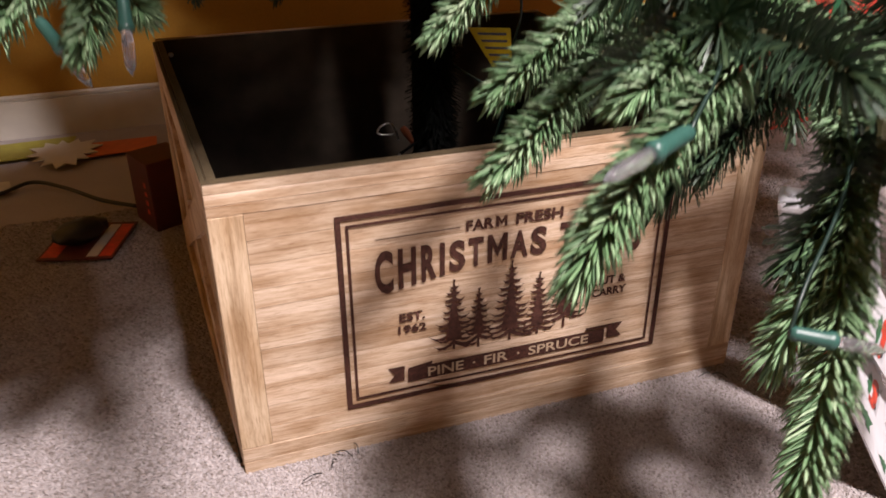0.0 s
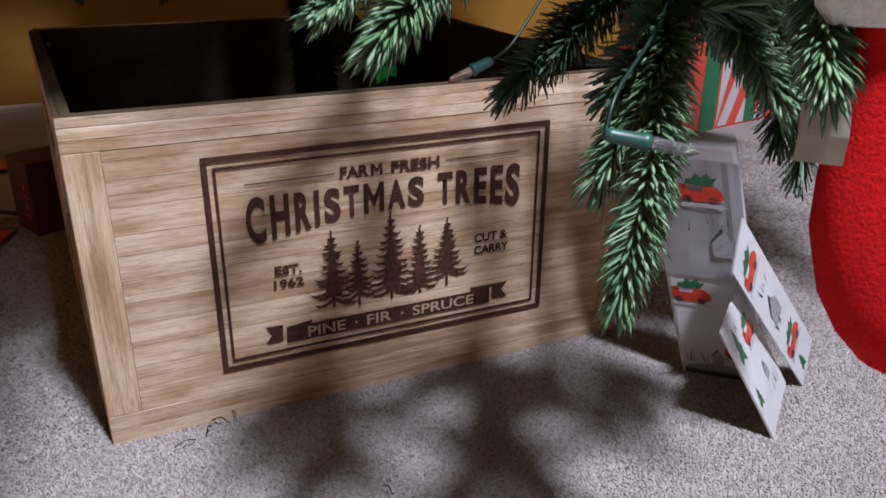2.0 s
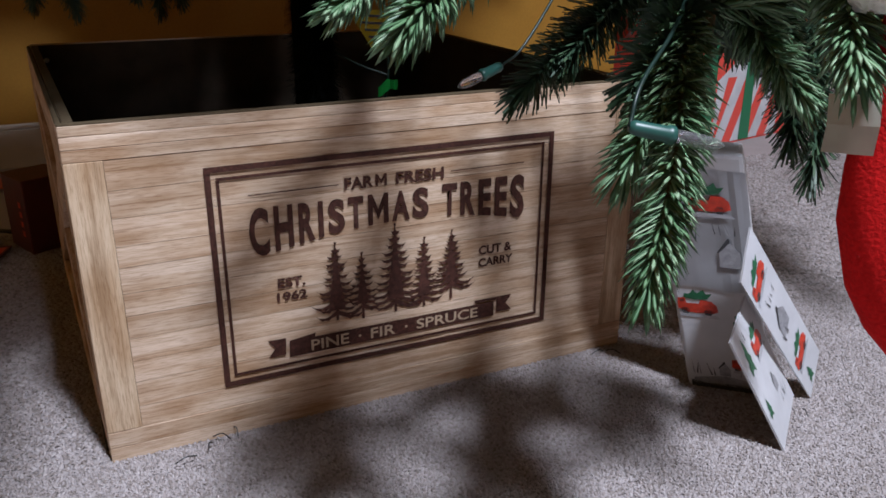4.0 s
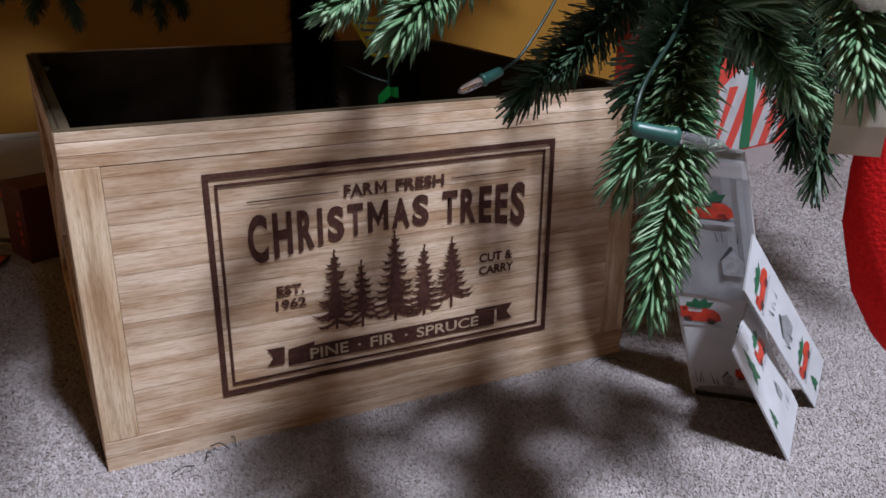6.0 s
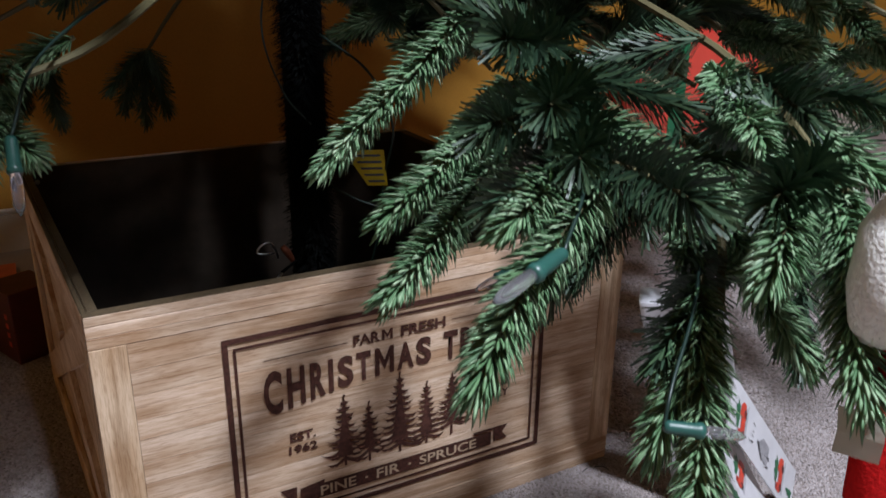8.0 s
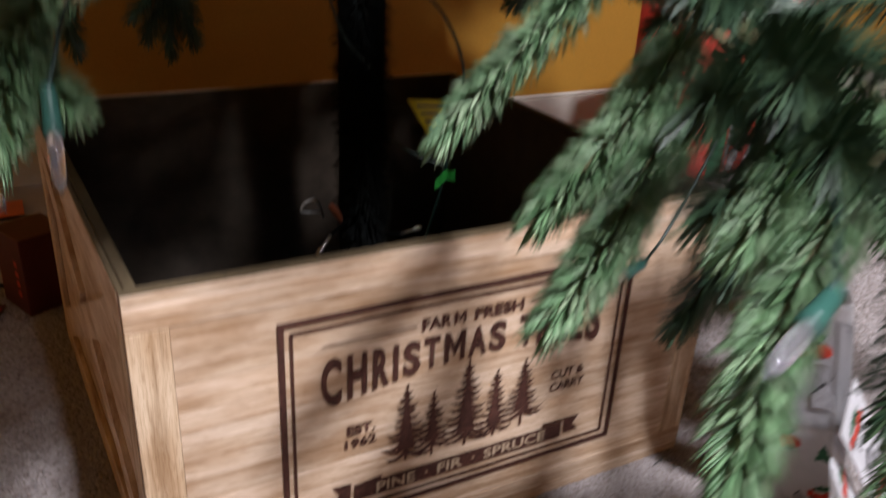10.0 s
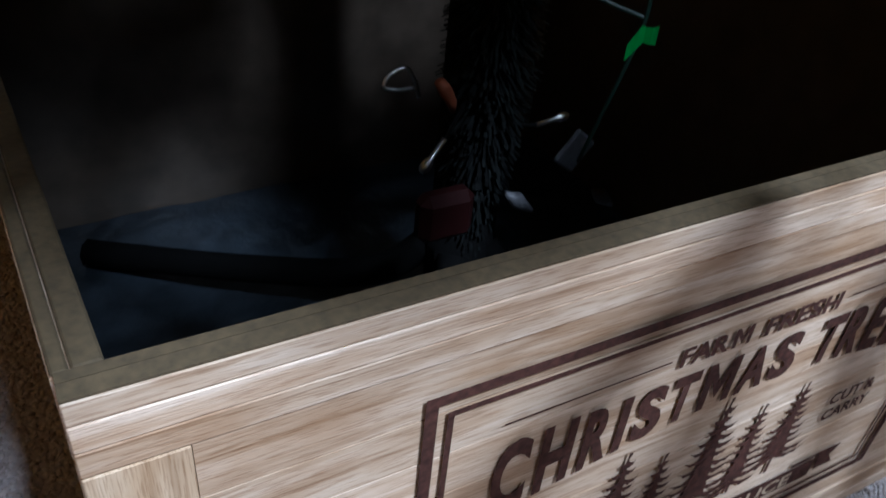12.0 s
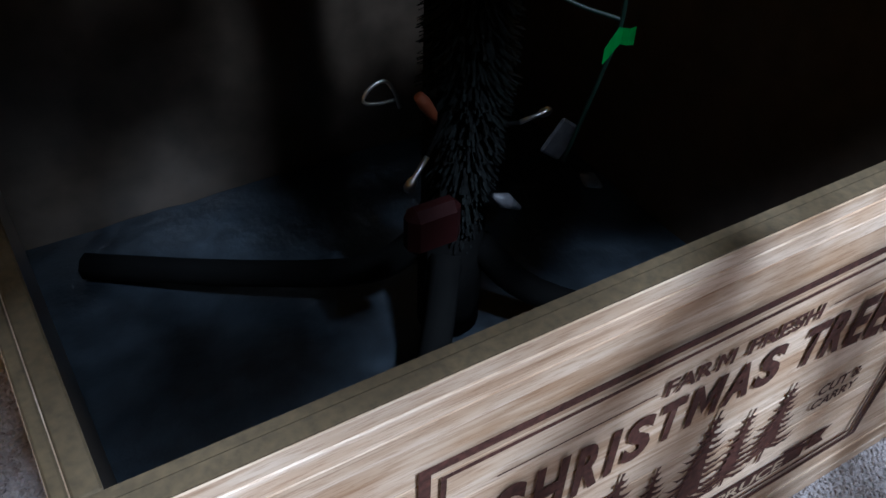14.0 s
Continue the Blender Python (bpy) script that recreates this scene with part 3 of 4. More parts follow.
def fill(b, points, n, rnd, kind="pe"):
    """Upper twigs that thicken a bough."""
    line = smooth_line(points, 20)
    for k in range(n):
        p = line[int(len(line) * (0.35 + 0.6 * k / n))]
        for j in range(2):
            a = rnd.uniform(0, 6.28)
            d = Vector((math.cos(a), math.sin(a) - 0.5, rnd.uniform(-0.05, 0.7))).normalized()
            # mostly dark foil, so the bough's inner shade comes from twig colour
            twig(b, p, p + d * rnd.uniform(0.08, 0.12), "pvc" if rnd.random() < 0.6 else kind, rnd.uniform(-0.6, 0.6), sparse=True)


def branch(points, thick=0.0045):
    line = smooth_line(points, 14)
    n = len(line)
    return part("branch", tube_bm(line, [thick * (1 - 0.5 * i / n) for i in range(n)], 6), STEM, tree)


# the lower boughs that reach out over the crate's front
def front_boughs():
    rnd = random.Random(21)
    line = [(0.285, 0.25, 0.66), (0.31, 0.0, 0.58), (0.29, -0.22, 0.515), (0.235, -0.335, 0.475)]
    b = branch(line)
    fill(b, line, 9, rnd)
    twig(b, (0.245, -0.325, 0.478), (0.117, -0.402, 0.423))
    twig(b, (0.262, -0.30, 0.488), (0.165, -0.345, 0.470))
    twig(b, (0.262, -0.225, 0.478), (0.122, -0.298, 0.424))
    twig(b, (0.28, -0.20, 0.51), (0.136, -0.268, 0.455))
    twig(b, (0.27, -0.14, 0.55), (0.130, -0.19, 0.466))
    twig(b, (0.27, -0.28, 0.50), (0.31, -0.37, 0.465))
    line = [(0.295, 0.25, 0.62), (0.37, 0.02, 0.53), (0.40, -0.18, 0.465), (0.345, -0.315, 0.440), (0.305, -0.365, 0.405)]
    c = branch(line)
    fill(c, line, 9, rnd)
    twig(c, (0.305, -0.352, 0.418), (0.206, -0.449, 0.312), "pe", 0.5)
    twig(c, (0.300, -0.36, 0.410), (0.232, -0.395, 0.345), "pe")
    twig(c, (0.33, -0.33, 0.43), (0.25, -0.375, 0.385), "pvc")
    twig(c, (0.39, -0.205, 0.425), (0.262, -0.232, 0.358), "pvc")
    twig(c, (0.40, -0.20, 0.44), (0.30, -0.235, 0.375), "pvc")
    twig(c, (0.36, -0.30, 0.44), (0.345, -0.405, 0.375), "pe")
    twig(c, (0.38, -0.25, 0.45), (0.30, -0.34, 0.43), "pe")
    line = [(0.30, 0.25, 0.64), (0.42, 0.03, 0.55), (0.49, -0.16, 0.46), (0.49, -0.27, 0.40)]
    d = branch(line)
    fill(d, line, 9, rnd, "pvc")
    twig(d, (0.49, -0.27, 0.40), (0.462, -0.315, 0.292), "pvc")
    twig(d, (0.485, -0.24, 0.42), (0.43, -0.32, 0.325), "pvc")
    twig(d, (0.49, -0.26, 0.41), (0.52, -0.33, 0.31), "pvc")
    twig(d, (0.47, -0.20, 0.44), (0.40, -0.33, 0.40), "pe")
    line = [(0.30, 0.25, 0.68), (0.40, 0.0, 0.60), (0.40, -0.25, 0.53), (0.345, -0.40, 0.475)]
    e = branch(line)
    fill(e, line, 9, rnd)
    twig(e, (0.345, -0.40, 0.475), (0.283, -0.472, 0.400), "pe")
    twig(e, (0.36, -0.37, 0.485), (0.30, -0.46, 0.44), "pe")
    twig(e, (0.36, -0.36, 0.49), (0.255, -0.43, 0.455), "pe")
    twig(e, (0.385, -0.31, 0.505), (0.45, -0.42, 0.44), "pe")
    twig(e, (0.39, -0.26, 0.52), (0.33, -0.36, 0.495), "pe")
    # short dark foil twigs that thicken the outer ends
    rough = random.Random(33)
    for bough, many, (p, q) in ((b, 8, ((0.30, -0.20, 0.535), (0.24, -0.33, 0.485))), (c, 2, ((0.39, -0.21, 0.47), (0.31, -0.36, 0.415))), (e, 4, ((0.40, -0.22, 0.545), (0.345, -0.40, 0.48)))):
        for k in range(many):
            at = Vector(p).lerp(Vector(q), (k + 0.5) / many)
            a = rough.uniform(0, 6.28)
            way = Vector((math.cos(a), 0.8 * math.sin(a) - 0.25, rough.uniform(-0.35, 0.55))).normalized()
            twig(bough, at, at + way * rough.uniform(0.06, 0.10), "pvc")
    # dark foil twigs that hang behind the right-hand boughs
    for p, q in (((0.44, -0.13, 0.44), (0.45, -0.16, 0.355)), ((0.47, -0.12, 0.45), (0.495, -0.15, 0.352)), ((0.50, -0.12, 0.45), (0.54, -0.16, 0.355)), ((0.55, -0.12, 0.44), (0.60, -0.16, 0.345)),
                 ((0.58, -0.12, 0.44), (0.655, -0.15, 0.335)), ((0.53, -0.14, 0.42), (0.622, -0.17, 0.300)), ((0.42, -0.12, 0.46), (0.49, -0.15, 0.40)), ((0.49, -0.14, 0.44), (0.58, -0.17, 0.40))):
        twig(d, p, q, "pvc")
    # the bough at the crate's other corner
    f = branch([(0.275, 0.25, 0.66), (0.16, 0.10, 0.60), (0.04, -0.03, 0.53), (-0.05, -0.09, 0.505)])
    twig(f, (-0.05, -0.09, 0.505), (-0.010, -0.128, 0.470))
    twig(f, (-0.02, -0.06, 0.52), (-0.06, -0.16, 0.465))
    twig(f, (-0.05, -0.08, 0.51), (-0.13, -0.13, 0.455))
    twig(f, (0.02, -0.02, 0.53), (-0.10, -0.03, 0.475))


front_boughs()


def boughs(z0, reach, count, turn, tip_z, rnd, kind, skip=()):
    """A ring of boughs at one height, each with twigs along its outer part."""
    for i in range(count):
        az = turn + 360.0 * i / count + rnd.uniform(-8, 8)
        az = (az + 180) % 360 - 180
        if any(a < az < b for a, b in skip):
            continue
        r = reach * rnd.uniform(0.9, 1.06)
        u = Vector((math.cos(radians(az)), math.sin(radians(az)), 0))
        s = Vector((-u.y, u.x, 0))
        root = Vector((*TRUNK, z0))
        end = root + u * r + Vector((0, 0, tip_z - z0 + rnd.uniform(-0.03, 0.03)))
        mid = root.lerp(end, 0.5) + Vector((0, 0, 0.05))
        b = branch([root, mid, end])
        steps = max(3, int(r / 0.07))
        for k in range(steps):
            f = 0.30 + 0.70 * (k + 0.5) / steps
            p = root.lerp(mid, f * 2) if f < 0.5 else mid.lerp(end, f * 2 - 1)
            for sgn in ((-1, 1) if k < steps - 1 else (-1, 0, 1)):
                L = rnd.uniform(0.10, 0.165) * (1.05 - 0.35 * f)
                d = (u * rnd.uniform(0.55, 0.9) + s * sgn * rnd.uniform(0.55, 0.85) + Vector((0, 0, rnd.uniform(-0.55, 0.15)))).normalized()
                # inner part in dark foil: shade put in by the needles' colour
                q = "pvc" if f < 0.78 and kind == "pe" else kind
                twig(b, p, p + d * L, q, rnd.uniform(-0.5, 0.5), sparse=True)


rnd = random.Random(5)
boughs(0.62, 0.58, 17, 4, 0.49, rnd, "pe", ((-152, -78), (80, 160)))
boughs(0.70, 0.64, 15, 13, 0.56, rnd, "pe", ((-150, -84),))
boughs(0.80, 0.70, 18, 20, 0.64, rnd, "pe", ((-135, -106),))
boughs(0.93, 0.66, 18, 9, 0.80, rnd, "far")
boughs(1.07, 0.60, 17, 31, 0.96, rnd, "far")
boughs(1.22, 0.52, 15, 2, 1.13, rnd, "far")
boughs(1.38, 0.42, 13, 17, 1.31, rnd, "far")
boughs(1.55, 0.30, 11, 5, 1.50, rnd, "far")
boughs(1.72, 0.16, 8, 12, 1.72, rnd, "far")


def shade_bough(h, spots, kind="far", again=1, apart=0.012):
    """A long unseen bough, added between the lamp and the place, whose twigs shade the given spots in turn."""
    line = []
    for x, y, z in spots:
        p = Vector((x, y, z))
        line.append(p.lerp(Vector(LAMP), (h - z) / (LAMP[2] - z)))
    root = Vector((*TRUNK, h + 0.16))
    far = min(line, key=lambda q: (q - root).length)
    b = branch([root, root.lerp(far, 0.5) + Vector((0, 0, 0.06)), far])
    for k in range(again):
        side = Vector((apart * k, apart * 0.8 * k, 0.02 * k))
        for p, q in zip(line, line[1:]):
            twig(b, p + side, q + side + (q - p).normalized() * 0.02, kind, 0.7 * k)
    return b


def shade_boughs():
    """Unseen boughs, added to shade the carpet, the crate and its inside."""
    shade_bough(0.66, [(0.915, 0.07, 0), (0.885, -0.02, 0)], again=2)
    shade_bough(0.66, [(0.93, 0.20, 0), (1.00, 0.17, 0)])
    shade_bough(0.70, [(-0.10, 0.15, 0), (-0.12, 0.04, 0), (-0.14, -0.06, 0)], again=2)
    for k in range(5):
        shade_bough(0.72 + 0.02 * k, [(-0.09 - 0.012 * k, 0.32 + 0.07 * k, 0), (-0.17 - 0.01 * k, 0.25 + 0.07 * k, 0), (-0.26, 0.19 + 0.07 * k, 0), (-0.36, 0.16 + 0.07 * k, 0)], again=2, apart=0.02)
    shade_bough(0.66, [(0.560, 0.0, 0.27), (0.545, 0.0, 0.17), (0.535, 0.0, 0.06)], again=2)
    shade_bough(0.78, [(0.005, 0.02, 0.312), (0.003, 0.13, 0.312), (-0.006, 0.26, 0.312), (-0.016, 0.42, 0.312)], again=3)
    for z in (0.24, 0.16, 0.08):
        shade_bough(0.80, [(0.02, 0.53, z), (0.10, 0.53, z - 0.02), (0.18, 0.53, z)])
    # over the crate's open top, added to darken the floor inside
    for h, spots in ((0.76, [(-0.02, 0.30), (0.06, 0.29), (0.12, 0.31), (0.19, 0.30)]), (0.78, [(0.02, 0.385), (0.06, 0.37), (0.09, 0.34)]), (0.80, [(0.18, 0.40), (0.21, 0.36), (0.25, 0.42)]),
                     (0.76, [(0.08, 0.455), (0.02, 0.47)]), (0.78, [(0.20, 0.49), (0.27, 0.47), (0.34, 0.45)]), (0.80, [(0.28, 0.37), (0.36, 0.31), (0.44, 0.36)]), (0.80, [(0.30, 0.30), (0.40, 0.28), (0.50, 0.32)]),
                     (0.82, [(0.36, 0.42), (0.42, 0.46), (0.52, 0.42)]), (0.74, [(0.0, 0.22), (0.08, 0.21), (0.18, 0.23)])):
        shade_bough(h, [(x, y, 0.0) for x, y in spots], again=2)


shade_boughs()


def back_boughs():
    b = branch([(0.275, 0.28, 0.62), (0.21, 0.48, 0.54), (0.165, 0.62, 0.44)])
    for tip in ((0.16, 0.655, 0.338), (0.12, 0.64, 0.36), (0.20, 0.66, 0.35), (0.10, 0.58, 0.40)):
        twig(b, (0.168, 0.60, 0.452), tip, "pvc")
    b = branch([(0.27, 0.28, 0.64), (0.13, 0.50, 0.55), (0.02, 0.66, 0.43)])
    for tip in ((0.05, 0.70, 0.335), (-0.02, 0.70, 0.35), (-0.06, 0.62, 0.38), (0.0, 0.58, 0.42)):
        twig(b, (0.03, 0.64, 0.445), tip, "pvc")
    b = branch([(0.26, 0.27, 0.64), (0.08, 0.42, 0.56), (-0.10, 0.52, 0.46)])
    for tip in ((-0.12, 0.55, 0.37), (-0.18, 0.50, 0.40), (-0.10, 0.44, 0.40), (-0.2, 0.56, 0.42)):
        twig(b, (-0.09, 0.51, 0.47), tip, "pvc")


back_boughs()


def inner_boughs():
    rnd = random.Random(8)
    for end in ((0.44, 0.10, 0.47), (0.56, 0.24, 0.46), (0.46, 0.40, 0.47), (0.64, 0.02, 0.46), (0.70, 0.36, 0.46), (0.56, -0.08, 0.47)):
        e = Vector(end)
        root = Vector((*TRUNK, 0.60))
        line = [root, root.lerp(e, 0.55) + Vector((0, 0, 0.035)), e]
        b = branch(line)
        for k in range(7):
            p = root.lerp(e, 0.35 + 0.1 * k) + Vector((0, 0, 0.02))
            a = rnd.uniform(0, 6.28)
            d = Vector((math.cos(a), math.sin(a), rnd.uniform(-0.55, 0.1))).normalized()
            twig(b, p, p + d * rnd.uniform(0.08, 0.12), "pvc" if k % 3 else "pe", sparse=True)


inner_boughs()


# ---- string lights ----
lights = empty("string_lights", (0, 0, 0), "clear mini bulbs in green sockets on dark green wire", "lights")


def mini_bulb(tip, socket_end, swell=1.0):
    """A clear pointed bulb in a green socket; from the glass tip back to where the wire leaves."""
    a, b = Vector(tip), Vector(socket_end)
    d = (b - a)
    L = d.length
    d.normalize()
    r = 0.0037 * swell
    holder = part("socket", tube_bm([a + d * L * f for f in (0.52, 0.54, 0.60, 0.62, 0.95, 1.0)], [r * q for q in (0.9, 1.2, 1.25, 1.05, 0.95, 0.7)], 12), SOCKET, lights, "green plastic socket", True)
    part("bulb", tube_bm([a + d * L * f for f in (0.0, 0.03, 0.07, 0.14, 0.36, 0.55)], [r * q for q in (0.15, 0.3, 0.62, 0.86, 0.95, 0.85)], 12), GLASS, holder, "clear glass bulb", True)


def wire(points, r=0.0011):
    part("wire", tube_bm(smooth_line(points, 26), r, 6), WIRE, lights, "", True)


mini_bulb((0.137, -0.392, 0.453), (0.186, -0.374, 0.461), 1.05)
mini_bulb((0.268, -0.423, 0.366), (0.228, -0.407, 0.375), 0.95)
mini_bulb((-0.030, -0.160, 0.448), (-0.028, -0.135, 0.488))
mini_bulb((-0.052, -0.155, 0.442), (-0.075, -0.125, 0.475))
mini_bulb((0.257, -0.180, 0.353), (0.291, -0.180, 0.366))
wire([(0.186, -0.374, 0.461), (0.23, -0.33, 0.482), (0.28, -0.24, 0.505), (0.30, -0.1, 0.56)])
wire([(0.228, -0.407, 0.375), (0.240, -0.398, 0.392), (0.29, -0.36, 0.415), (0.36, -0.29, 0.45)])
wire([(0.291, -0.180, 0.366), (0.315, -0.17, 0.378), (0.35, -0.16, 0.42), (0.38, -0.15, 0.47)])
wire([(-0.028, -0.135, 0.488), (0.0, -0.08, 0.53), (0.10, 0.05, 0.58)])
wire([(0.26, 0.24, 0.62), (0.22, 0.20, 0.52), (0.25, 0.235, 0.44), (0.28, 0.23, 0.40)])
wire([(0.30, 0.25, 0.50), (0.34, 0.20, 0.46), (0.36, 0.18, 0.40), (0.352, 0.192, 0.335), (0.350, 0.192, 0.29), (0.33, 0.20, 0.20)], 0.0016)
wire([(0.30, 0.24, 0.325), (0.325, 0.21, 0.310), (0.352, 0.192, 0.300)], 0.0016)


# ---- wrapped present and cards ----
def quad_card(name, b, r, l, t, thick, mat, label, category):
    b, r, l, t = (Vector(q) for q in (b, r, l, t))
    n = (r - b).cross(l - b).normalized()
    bm = bmesh.new()
    lo = [bm.verts.new(q) for q in (b, r, t, l)]
    hi = [bm.verts.new(q + n * thick) for q in (b, r, t, l)]
    bm.faces.new(lo), bm.faces.new(hi)
    for i in range(4):
        bm.faces.new((lo[i], lo[(i + 1) % 4], hi[(i + 1) % 4], hi[i]))
    bmesh.ops.recalc_face_normals(bm, faces=bm.faces)
    ob = part(name, bm, mat)
    tagged(ob, label, category)
    along, up = (r - b).normalized(), (l - b).normalized()
    return ob, (lambda u, v: b + along * u + up * v), n


def printed(ob, place, n, lift, shapes):
    for name, mat, outline in shapes:
        part(name, flat_bm(outline, lambda u, v: place(u, v) + n * lift), mat, ob)


def truck_shapes(cx, cy, s, sx=1.0):
    """A little red pickup with a fir on its bed, printed on paper."""
    P = lambda pts: [(cx + sx * s * x, cy + s * y) for x, y in pts]
    return [("printed_fir", GREEN_PRINT, P([(-0.6, 0.35), (-0.1, 0.28), (0.55, 0.40), (0.8, 0.75), (0.5, 0.70), (0.4, 0.95), (0.1, 0.72), (-0.1, 0.9), (-0.3, 0.62), (-0.55, 0.6)])),
            ("printed_snow", PAPER_SNOW, P([(-0.85, -0.62), (0.9, -0.60), (1.15, -0.80), (-0.9, -0.85)])),
            ("printed_window", DARK_PRINT, P([(-0.80, 0.08), (-0.60, 0.08), (-0.60, 0.26), (-0.78, 0.24)])),
            ("printed_truck", RED_PRINT, P([(-0.95, -0.35), (-0.9, 0.30), (-0.55, 0.34), (-0.5, 0.02), (0.1, 0.05), (0.2, 0.30), (0.7, 0.28), (0.95, 0.05), (1.0, -0.35), (0.7, -0.5), (-0.5, -0.55)])),
            ("printed_wheel", DARK_PRINT, P([(0.35, -0.62), (0.6, -0.66), (0.74, -0.45), (0.62, -0.25), (0.4, -0.25), (0.28, -0.42)])),
            ("printed_wheel", DARK_PRINT, P([(-0.75, -0.62), (-0.5, -0.66), (-0.36, -0.45), (-0.48, -0.25), (-0.7, -0.25), (-0.82, -0.42)]))]


def fir_shape(cx, cy, s, sy=1.0):
    return [("printed_fir", GREEN_PRINT, [(cx + s * x, cy + s * sy * y) for x, y in ((-0.6, -0.7), (-0.1, -0.5), (0.5, -0.75), (0.42, -0.2), (0.6, -0.1), (0.3, 0.2), (0.35, 0.4), (0.0, 1.0), (-0.2, 0.4), (-0.45, 0.3), (-0.3, -0.1), (-0.6, -0.2))])]


def bare_trees(cx, cy, s, seed):
    """A few thin grey trunks and twigs."""
    rnd = random.Random(seed)
    out = []
    for k in range(5):
        x, h, lean = cx + s * rnd.uniform(-0.9, 0.9), s * rnd.uniform(0.7, 1.3), s * rnd.uniform(-0.35, 0.35)
        out.append(("printed_trunk", GREY_PRINT if k % 2 else DARK_PRINT, [(x - s * 0.05, cy), (x + s * 0.05, cy), (x + lean, cy + h)]))
    return out


def barn_shape(cx, cy, s):
    return [("printed_barn", GREY_PRINT, [(cx + s * x, cy + s * y) for x, y in ((-0.5, -0.8), (0.5, -0.8), (0.55, 0.15), (0.1, 0.75), (-0.5, 0.1))]),
            ("printed_roof", DARK_PRINT, [(cx + s * x, cy + s * y) for x, y in ((-0.6, 0.05), (-0.5, 0.05), (0.1, 0.7), (0.1, 0.95), (0.0, 0.95))])]


def present():
    b, r = Vector((0.575, -0.110, 0.0)), Vector((0.636, -0.166, 0.0))
    up = Vector((-0.33, 0.0, 1.0)) * 0.27
    n = (r - b).cross(up).normalized()
    deep = -n * 0.030
    bm = bmesh.new()
    c = [b, r, r + up, b + up]
    lo = [bm.verts.new(q) for q in c]
    hi = [bm.verts.new(Vector((q.x + deep.x, q.y + deep.y, max(0.0, q.z + deep.z)))) for q in c]
    fs = [bm.faces.new(lo), bm.faces.new(hi)] + [bm.faces.new((lo[i], lo[(i + 1) % 4], hi[(i + 1) % 4], hi[i])) for i in range(4)]
    bmesh.ops.recalc_face_normals(bm, faces=bm.faces)
    bmesh.ops.bevel(bm, geom=list(bm.edges), offset=0.004, segments=2, affect="EDGES", profile=0.6)
    ob = tagged(part("wrapped_present", bm, PAPER), "tall present in white paper with red trucks, leaning by the crate", "present")
    along, rise = (r - b).normalized(), up.normalized()
    place = lambda u, v: b + along * u + rise * v
    # the paper's upper sheet laps over the lower one and creases on one side
    bm = bmesh.new()
    cols = [(0.000, 0.0), (0.028, 0.0007), (0.052, 0.0), (0.060, 0.0006), (0.067, 0.0001), (0.072, 0.0012), (0.077, 0.0002), (0.082, 0.0)]
    rows = [0.134, 0.175, 0.225, 0.268]
    grid = [[bm.verts.new(place(a + 0.0015 * math.sin(9 * v + a * 60), v + (0.002 if v < 0.14 else 0) * math.sin(a * 90)) + n * (0.0008 + d * (0.4 + 2.2 * v))) for a, d in cols] for v in rows]
    for p, q in zip(grid, grid[1:]):
        for k in range(len(cols) - 1):
            bm.faces.new((p[k], p[k + 1], q[k + 1], q[k]))
    bmesh.ops.solidify(bm, geom=bm.faces[:], thickness=0.0006)
    part("lapped_paper", bm, PAPER, ob, "creased upper sheet of white paper")
    shapes = truck_shapes(0.022, 0.112, 0.0200) + truck_shapes(0.046, 0.236, 0.021) + truck_shapes(0.062, 0.040, 0.015) + fir_shape(0.062, 0.098, 0.012, 1.2)
    shapes += barn_shape(0.060, 0.178, 0.019) + barn_shape(0.040, 0.030, 0.011) + fir_shape(0.016, 0.215, 0.010, 1.2) + barn_shape(0.018, 0.262, 0.012)
    shapes.append(("printed_ground", GREY_PRINT, [(0.006, 0.007), (0.078, 0.007), (0.075, 0.016), (0.04, 0.021), (0.008, 0.014)]))
    shapes.append(("printed_ground", DARK_PRINT, [(0.004, 0.0015), (0.080, 0.0015), (0.080, 0.008), (0.05, 0.011), (0.02, 0.008), (0.004, 0.010)]))
    shapes += bare_trees(0.022, 0.020, 0.016, 1) + bare_trees(0.066, 0.022, 0.014, 2) + bare_trees(0.060, 0.200, 0.012, 3) + bare_trees(0.020, 0.190, 0.014, 4)
    printed(ob, place, n, 0.0006, [q for q in shapes if min(v for u, v in q[2]) < 0.134])
    printed(ob, place, n, 0.0026, [q for q in shapes if min(v for u, v in q[2]) >= 0.134])


present()
ob, place, n = quad_card("gift_card", (0.572, -0.242, 0.001), (0.647, -0.182, 0.009), (0.512, -0.214, 0.115), (0.587, -0.154, 0.123), 0.002, PAPER, "white gift wrap flap printed with red trucks, leaning on the carpet", "paper")
printed(ob, place, n, 0.0026, truck_shapes(0.062, 0.095, 0.020) + fir_shape(0.022, 0.098, 0.014, 1.7) + fir_shape(0.014, 0.042, 0.010, 1.3) + barn_shape(0.060, 0.045, 0.012) + bare_trees(0.070, 0.020, 0.012, 5) + bare_trees(0.030, 0.112, 0.010, 6))
ob, place, n = quad_card("gift_card", (0.671, -0.184, 0.001), (0.682, -0.175, 0.050), (0.542, -0.188, 0.158), (0.553, -0.179, 0.207), 0.002, PAPER, "white gift wrap flap printed with red trucks, leaning on the carpet", "paper")
printed(ob, place, n, 0.0026, truck_shapes(0.024, 0.050, 0.019) + truck_shapes(0.022, 0.172, 0.019) + fir_shape(0.020, 0.014, 0.009, 1.4) + barn_shape(0.024, 0.105, 0.020) + bare_trees(0.026, 0.085, 0.015, 7) + bare_trees(0.024, 0.135, 0.012, 8))


